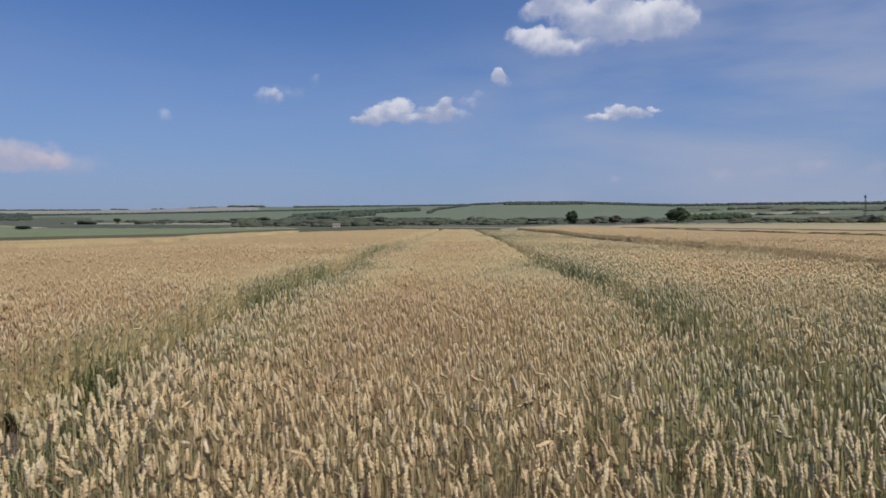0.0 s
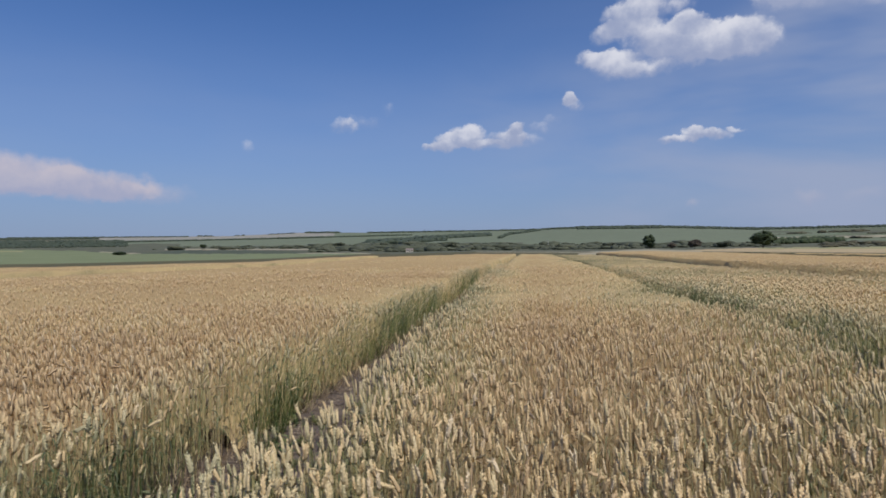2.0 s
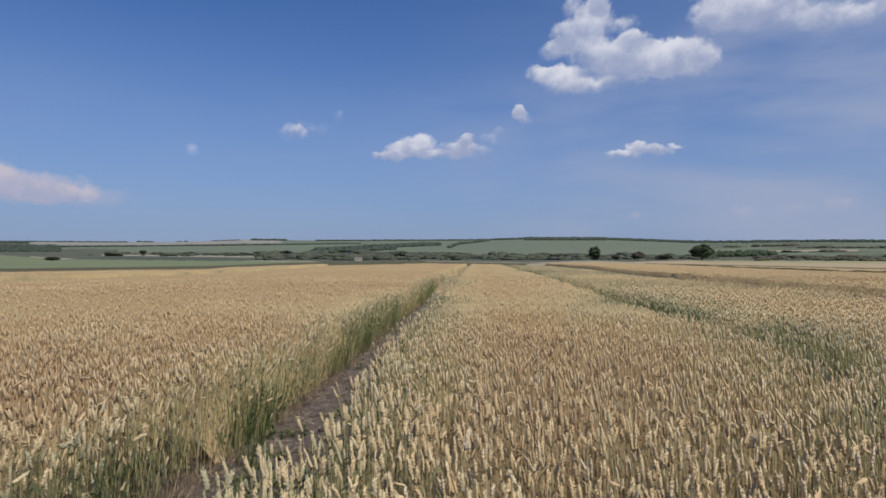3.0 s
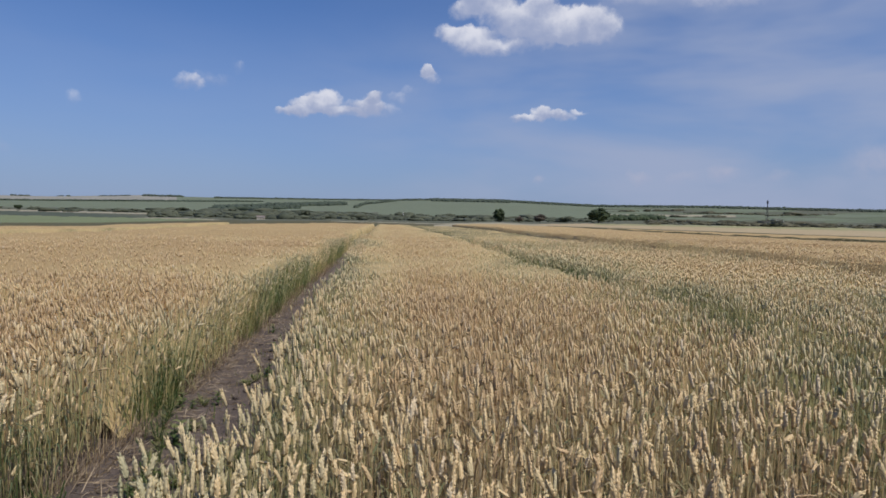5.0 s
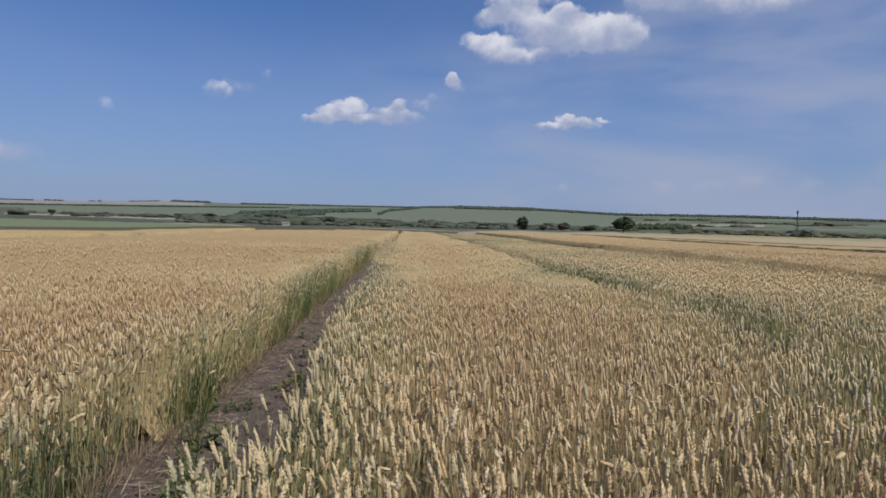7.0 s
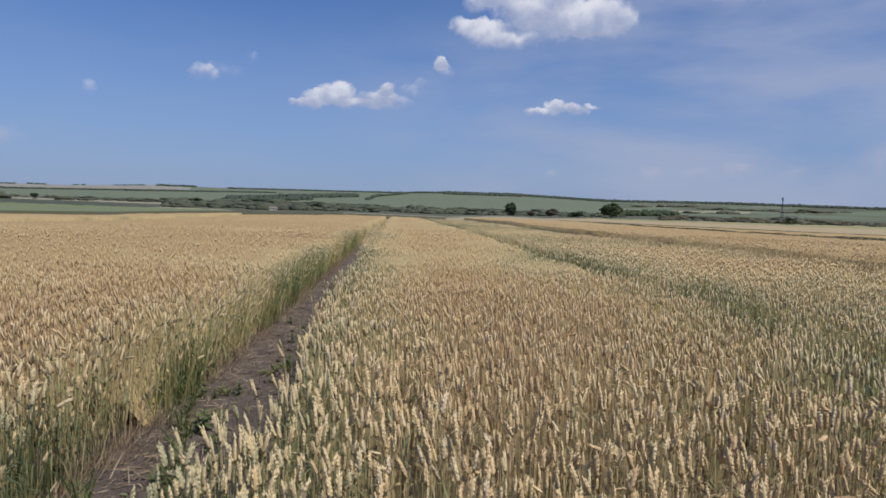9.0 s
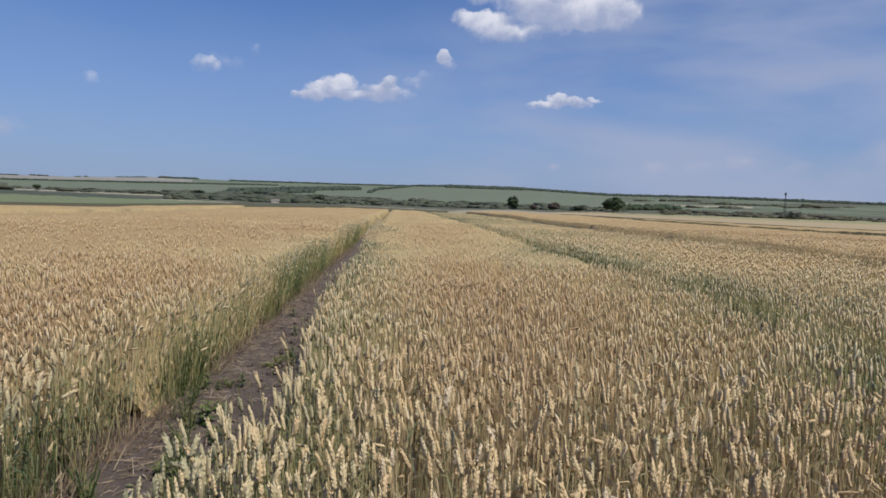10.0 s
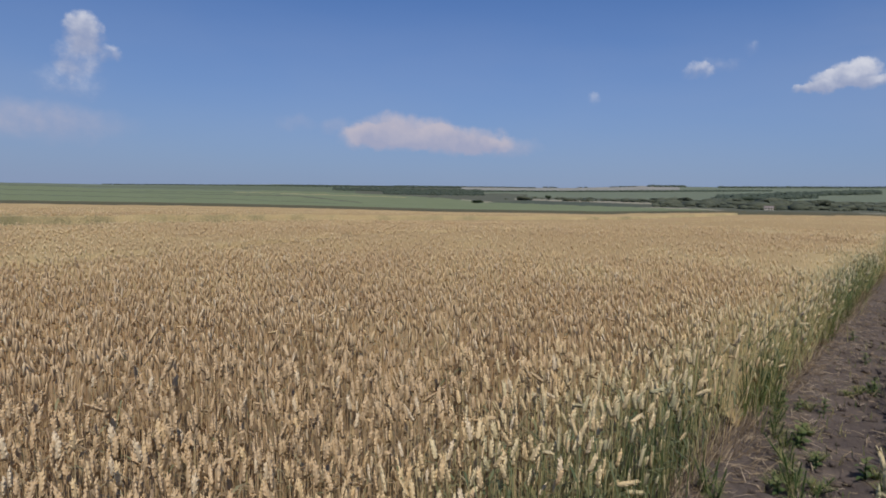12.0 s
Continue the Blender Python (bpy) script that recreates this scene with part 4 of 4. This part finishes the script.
def tree(az_deg, el_deg, tall, wide, seed, label, leaves):
    x, y, z, r = on_land(az_deg, el_deg)
    g = np.random.default_rng(seed)
    thing = empty("tree", (x, y, z - 0.1), label=label, category="tree", group="trees of the valley")
    bm = bmesh.new()
    bmesh.ops.create_cone(bm, segments=10, radius1=tall * 0.035, radius2=tall * 0.016, depth=tall * 0.5, matrix=Matrix.Translation((0, 0, tall * 0.25)), cap_ends=True)
    for k in range(5):
        a = g.uniform(0, 6.28)
        m = pose(0, 0, tall * (0.28 + 0.05 * k), 0, 38, math.degrees(a)) @ Matrix.Translation((0, 0, tall * 0.16))
        bmesh.ops.create_cone(bm, segments=6, radius1=tall * 0.014, radius2=tall * 0.005, depth=tall * 0.32, matrix=m, cap_ends=True)
    part("trunk", bm, BARK, thing)
    n = 60
    d = g.normal(0, 1, (n, 3))
    d /= np.linalg.norm(d, axis=1, keepdims=True)
    c = d * g.uniform(0.2, 0.9, (n, 1)) * (wide * 0.42, wide * 0.42, tall * 0.40) + (0, 0, tall * 0.52)
    s = np.stack([g.uniform(0.13, 0.22, n) * wide, g.uniform(0.13, 0.22, n) * wide, g.uniform(0.10, 0.17, n) * tall], -1)
    v, f = clumps(c, s, seed, ICO1, 60)
    child("crown", mesh_np("crown", v, f, leaves), thing)


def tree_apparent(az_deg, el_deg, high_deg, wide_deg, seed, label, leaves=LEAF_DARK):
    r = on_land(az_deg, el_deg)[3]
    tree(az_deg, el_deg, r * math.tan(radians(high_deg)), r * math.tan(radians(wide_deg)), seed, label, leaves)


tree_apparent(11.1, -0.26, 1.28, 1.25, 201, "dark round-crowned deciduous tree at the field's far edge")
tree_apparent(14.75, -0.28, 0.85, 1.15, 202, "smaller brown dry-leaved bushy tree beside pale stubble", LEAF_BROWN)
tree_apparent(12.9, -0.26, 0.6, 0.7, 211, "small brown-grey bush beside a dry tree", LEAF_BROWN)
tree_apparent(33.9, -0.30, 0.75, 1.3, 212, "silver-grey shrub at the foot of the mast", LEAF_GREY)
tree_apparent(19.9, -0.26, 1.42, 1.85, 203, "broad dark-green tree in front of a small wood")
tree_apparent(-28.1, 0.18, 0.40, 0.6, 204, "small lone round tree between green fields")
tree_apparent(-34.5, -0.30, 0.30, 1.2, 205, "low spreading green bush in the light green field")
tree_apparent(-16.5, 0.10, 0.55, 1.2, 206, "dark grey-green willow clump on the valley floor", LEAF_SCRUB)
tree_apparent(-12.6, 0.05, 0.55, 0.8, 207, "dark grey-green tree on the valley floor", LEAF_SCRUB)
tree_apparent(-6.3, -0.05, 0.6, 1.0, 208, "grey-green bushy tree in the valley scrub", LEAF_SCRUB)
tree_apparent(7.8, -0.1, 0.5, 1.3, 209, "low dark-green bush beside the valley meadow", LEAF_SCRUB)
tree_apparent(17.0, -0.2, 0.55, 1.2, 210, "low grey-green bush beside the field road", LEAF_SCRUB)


# ------------------------------------------------------------------ built things far off
def beam(bm, p, q, w):
    p, q = Vector(p), Vector(q)
    m = Matrix.Translation((p + q) / 2) @ (q - p).to_track_quat("Z", "Y").to_matrix().to_4x4()
    bmesh.ops.create_cube(bm, size=1.0, matrix=m @ Matrix.Diagonal((w, w, (q - p).length, 1)))


def build_mast():
    x, y, z, r = on_land(33.3, -0.18)
    tall, foot = r * math.tan(radians(2.05)), r * math.tan(radians(0.22))
    thing = empty("lattice_mast", (x, y, z), 20, label="tall dark steel lattice mast standing in the fields", category="mast")
    corner = [(-1, -1), (1, -1), (1, 1), (-1, 1)]
    half = lambda h: foot * (1 - 0.8 * min(h / (tall * 0.8), 1)) / 2
    for cx, cy in corner:
        bm = bmesh.new()
        beam(bm, (cx * half(0), cy * half(0), 0), (cx * half(tall * 0.8), cy * half(tall * 0.8), tall * 0.8), 0.2)
        part("leg", bm, STEEL, thing)
    levels = [tall * 0.8 * (1 - (1 - k / 9) ** 1.2) for k in range(10)]
    for lo, hi in zip(levels, levels[1:]):
        bm = bmesh.new()
        for (ax, ay), (bx, by) in zip(corner, corner[1:] + corner[:1]):
            beam(bm, (ax * half(lo), ay * half(lo), lo), (bx * half(hi), by * half(hi), hi), 0.055)
            beam(bm, (bx * half(lo), by * half(lo), lo), (ax * half(hi), ay * half(hi), hi), 0.055)
            beam(bm, (ax * half(hi), ay * half(hi), hi), (bx * half(hi), by * half(hi), hi), 0.055)
        part("brace", bm, STEEL, thing)
    bm = bmesh.new()
    beam(bm, (0, 0, tall * 0.78), (0, 0, tall), 0.65)
    part("top_pole", bm, STEEL, thing)
    for k in range(3):
        bm = bmesh.new()
        a = k * 2.09
        beam(bm, (1.0 * math.cos(a), 1.0 * math.sin(a), tall * 0.86), (1.0 * math.cos(a), 1.0 * math.sin(a), tall * 0.96), 0.55)
        beam(bm, (0, 0, tall * 0.9), (1.0 * math.cos(a), 1.0 * math.sin(a), tall * 0.9), 0.055)
        part("antenna", bm, STEEL, thing)


build_mast()


def build_pole():
    x, y, z, r = on_land(2.37, 0.12)
    thing = empty("power_pole", (x, y, z), label="weathered concrete power pole in the valley scrub", category="pole")
    tall = r * math.tan(radians(0.5))
    bm = bmesh.new()
    bmesh.ops.create_cone(bm, segments=10, radius1=0.5, radius2=0.35, depth=tall, matrix=Matrix.Translation((0, 0, tall / 2)), cap_ends=True)
    part("pole", bm, CONCRETE, thing)
    bm = bmesh.new()
    beam(bm, (-1.4, 0, tall * 0.93), (1.4, 0, tall * 0.93), 0.22)
    part("crossarm", bm, STEEL, thing)
    for k in (-1.2, 0.0, 1.2):
        bm = bmesh.new()
        bmesh.ops.create_cone(bm, segments=8, radius1=0.14, radius2=0.08, depth=0.45, matrix=Matrix.Translation((k, 0, tall * 0.93 + 0.3)), cap_ends=True)
        part("insulator", bm, CONCRETE, thing)


build_pole()


def build_house():
    x, y, z, r = on_land(-10.2, -0.34)
    thing = empty("farm_house", (x, y, z - 0.1), 10, label="small sand-coloured plastered house among valley bushes", category="house")
    w, d, h = r * 0.0115, r * 0.007, r * 0.0036
    bm = bmesh.new()
    bmesh.ops.create_cube(bm, size=1.0, matrix=Matrix.Translation((0, 0, h / 2)) @ Matrix.Diagonal((w, d, h, 1)))
    part("wall", bm, PLASTER, thing)
    bm = bmesh.new()
    e = 0.35
    v = [bm.verts.new(c) for c in ((-w / 2 - e, -d / 2 - e, h), (w / 2 + e, -d / 2 - e, h), (w / 2 + e, d / 2 + e, h), (-w / 2 - e, d / 2 + e, h), (-w / 2 - e, 0, h + d * 0.34), (w / 2 + e, 0, h + d * 0.34))]
    for q in ((0, 1, 5, 4), (2, 3, 4, 5), (0, 4, 3), (1, 2, 5), (3, 2, 1, 0)):
        bm.faces.new([v[k] for k in q])
    part("roof", bm, ROOF, thing)
    for k in (-0.3, 0.0, 0.3):
        bm = bmesh.new()
        bmesh.ops.create_cube(bm, size=1.0, matrix=Matrix.Translation((k * w, -d / 2, h * 0.55)) @ Matrix.Diagonal((0.9, 0.12, 1.1, 1)))
        part("window", bm, DARK_GLASS, thing)


build_house()


# ------------------------------------------------------------------ small things along the track
def build_dry_grass():
    """Dry straw-coloured grass that leans out of the crop over the track's edge."""
    n = 5200
    y = 1.4 + 20 * rng.random(n) ** 1.5
    x = rng.normal(-0.99, 0.08, n) - 0.10 * np.clip((4.3 - y) / 0.6, 0, 1)
    keep = value_noise(x * 0.2 + 9, y, 0.6, 71) > 0.25
    x, y = x[keep] + bend(y[keep]), y[keep]
    n = len(x)
    t, f = BLADES[1]
    t = t * (0.9, 0.7, 1.0)
    t[:, 2] = np.abs(t[:, 0]) * 3.2 - 6.0 * t[:, 0] ** 2
    sc = rng.uniform(0.3, 1.05, n)
    v, f = spread(t, f, np.stack([x, y, ground_z(x, y) + 0.03], -1), turns(rng.normal(0.0, 0.8, n), np.abs(rng.normal(0.35, 0.35, n)), rng.uniform(0, 6.28, n)), np.stack([sc, np.full(n, 0.8), sc], -1))
    me = mesh_np("dry_grass", v, f, STRAW, np.repeat(rng.random(n), len(t)))
    tagged(new("dry_grass", me), "dry brown grass leaning over the edge of the track", "grass", kind="stuff")


build_dry_grass()


def build_clods():
    n = 900
    x, y = rng.uniform(TRACK[0] - 0.1, TRACK[1] + 0.02, n), 1.2 + 12 * rng.random(n) ** 1.6
    size = np.abs(rng.normal(0.0, 0.016, n)) + 0.006
    c = np.stack([x, y, ground_z(x, y) + 0.055], -1)
    v, f = clumps(c, np.stack([size * rng.uniform(0.8, 1.6, n), size, size * 0.7], -1), 72, ICO1, 0)
    tagged(new("soil_clods", mesh_np("soil_clods", v, f, SOIL)), "loose clods of dry soil on the bare track", "soil", kind="stuff")


build_clods()


def weed_thing():
    """A low weed: a short stalk with broad leaves round it."""
    thing = empty("weed", label="small green broad-leaved weed on the bare track", category="weed", group="weeds of the track")
    bm = bmesh.new()
    bmesh.ops.create_cone(bm, segments=5, radius1=0.004, radius2=0.002, depth=0.13, matrix=Matrix.Translation((0, 0, 0.065)), cap_ends=True)
    part("stalk", bm, WEED, thing)
    for k in range(11):
        t, f = blade_template(0.09 - 0.003 * k, 0.026, 0.7)
        m = np.array(pose(0, 0, 0.01 + 0.011 * k, 0, 0, 137.5 * k).to_3x3())
        v = t @ m.T + (0, 0, 0.01 + 0.011 * k)
        child("leaf", mesh_np("leaf", v, f, WEED, np.full(len(v), 0.1 + 0.06 * k)), thing)
    return thing


WEED_SPOTS = [(-0.86, 5.33), (-0.67, 5.19), (-0.80, 5.2), (-0.62, 5.35), (-0.36, 6.13), (-0.30, 6.3), (-0.16, 4.08), (-0.59, 4.36), (-0.66, 4.45), (-0.62, 3.78), (-0.51, 3.8), (-0.41, 4.1), (-0.57, 3.5), (-0.5, 7.4), (-0.7, 8.6)]
first_weed = weed_thing()
for spot, (wx, wy) in enumerate(WEED_SPOTS):
    wx += 0.07 * math.sin(5.0 * spot)
    m = pose(wx, wy, float(ground_z(wx, wy)) + 0.045, 0, 0, 77 * spot)
    if spot == 0:
        first_weed.matrix_world = m
    else:
        ob = copy_thing(first_weed, m)
        ob.scale = (0.7 + 0.08 * (spot % 9),) * 3


def stalk_thing(kind):
    """One wheat plant that stands free at the track's edge: stem, ear and two leaves."""
    ripe = (0.5, 0.62, 0.75, 0.35)[kind]
    thing = empty("wheat_stalk", label=("cream ripening wheat stalk standing free at the track", "pale straw wheat stalk standing free at the track", "pinkish ripe wheat stalk standing free at the track", "greenish wheat stalk standing free at the track")[kind], category="wheat", group="wheat stalks at the track's edge")
    tall = (0.74, 0.77, 0.71, 0.66)[kind]
    sv, sf = STEMS[0]
    bend = np.stack([sv[:, 0] + 0.03 * sv[:, 2] ** 2, sv[:, 1], sv[:, 2] * tall], -1)
    child("stem", mesh_np("stem", bend, sf, STEM, np.full(len(sv), ripe - 0.1)), thing)
    m = np.array(pose(0, 0, 0, 0, (8, 14, 20, 4)[kind], 0).to_3x3())
    cv, cf = EAR_CORE
    ear = child("ear", mesh_np("ear", (cv * (1.2, 1.2, 1.1)) @ m.T + (0.03, 0, tall), cf, EAR, np.full(len(cv), ripe)), thing)
    seed_mesh = mesh_np("spikelet", SPIKELET[0] * 1.15, SPIKELET[1], EAR, np.full(len(SPIKELET[0]), ripe))
    for k in range(12):
        side = 1 if k % 2 else -1
        local = Matrix.Translation((0.003 * side, 0.0008 * (k % 3 - 1), 0.007 * k)) @ pose(0, 0, 0, 0, 7.5 * side, 0)
        bit = child("spikelet", seed_mesh, ear)
        bit.matrix_local = Matrix.Translation((0.03, 0, tall)) @ pose(0, 0, 0, 0, (8, 14, 20, 4)[kind], 0) @ local
    for k in range(2):
        bv, bf = BLADES[k]
        turn = np.array(pose(0, 0, 0, 0, 0, 200 * k + 70 * kind).to_3x3())
        child("leaf", mesh_np("leaf", bv @ turn.T + (0.01, 0, tall * (0.45 + 0.25 * k)), bf, BLADE, np.full(len(bv), ripe - 0.15)), thing)
    return thing


stalk_rng = np.random.default_rng(91)
kinds = [stalk_thing(k) for k in range(4)]
used = set()
for n in range(200):
    kind = n % 4
    left = n % 3 == 2
    sx = stalk_rng.normal(TRACK[0] - 0.06, 0.06) if left else stalk_rng.normal(0.20, 0.04)
    sy = 1.9 + 8.0 * stalk_rng.random() ** 1.7
    sx += float(drift(0.0, sy, 3 if left else 4))
    m = pose(sx, sy, float(ground_z(sx, sy)), stalk_rng.normal(0, 5), stalk_rng.normal(0, 5), stalk_rng.uniform(0, 360))
    if kind not in used:
        kinds[kind].matrix_world = m
        used.add(kind)
    else:
        copy_thing(kinds[kind], m)


def tall_weed(x, y, tall, seed):
    """A feathery green weed: a stalk with many fine side shoots."""
    g = np.random.default_rng(seed)
    thing = empty("tall_weed", (x, y, float(ground_z(x, y)) + 0.03), label="feathery bright green weed at the track's edge", category="weed", group="tall weeds of the track")
    for _ in range(3):
        bm = bmesh.new()
        tip = Vector((g.normal(0, 0.06), g.normal(0, 0.06), tall * g.uniform(0.8, 1.0)))
        beam(bm, (0, 0, 0), tip, 0.005)
        shoot = part("stalk", bm, WEED, thing)
        n = 46
        up = g.uniform(0.12, 1.0, n)
        at = np.outer(up, np.array(tip))
        t, f = BLADES[0]
        t = t * (0.6, 0.55, 1.0)
        t[:, 2] = t[:, 0] * 0.9 - 3.0 * t[:, 0] ** 2
        sc = (1.25 - up) * g.uniform(0.6, 1.2, n)
        v, f = spread(t, f, at, turns(0 * up, 0 * up, g.uniform(0, 6.28, n)), np.stack([sc, sc, sc], -1))
        child("foliage", mesh_np("foliage", v, f, WEED, np.repeat(g.uniform(0.35, 1.1, n), len(t))), shoot)


TALL_WEEDS = [(-1.00, 5.35, 0.56), (-0.99, 5.15, 0.50), (-0.96, 5.0, 0.46), (-1.03, 4.85, 0.48), (-0.98, 5.6, 0.50), (-1.00, 6.0, 0.40), (-1.10, 3.5, 0.44), (-1.14, 3.1, 0.48), (-1.16, 2.75, 0.44), (-1.00, 7.6, 0.36), (-1.02, 8.8, 0.40),
              (-0.90, 5.2, 0.30), (-0.85, 4.95, 0.26), (-0.82, 4.7, 0.22), (-0.76, 4.45, 0.20), (-0.68, 4.3, 0.17), (-0.62, 4.05, 0.18), (-0.57, 3.8, 0.20), (-0.53, 3.6, 0.22), (-0.47, 3.35, 0.26), (-0.41, 3.1, 0.28), (-0.93, 5.45, 0.40), (-0.90, 3.3, 0.26), (-0.84, 3.15, 0.22), (-0.68, 5.3, 0.10), (-0.40, 6.1, 0.10), (-0.18, 4.1, 0.12),
              (-0.12, 3.9, 0.14), (-0.34, 2.9, 0.14), (-0.50, 4.2, 0.09), (-0.44, 3.75, 0.11), (-0.64, 3.65, 0.10), (-0.36, 3.4, 0.12), (-0.30, 6.25, 0.09), (-0.46, 5.95, 0.08), (-0.58, 4.75, 0.09)]
for k, (wx, wy, wt_) in enumerate(TALL_WEEDS):
    tall_weed(wx, wy, wt_, 300 + k)
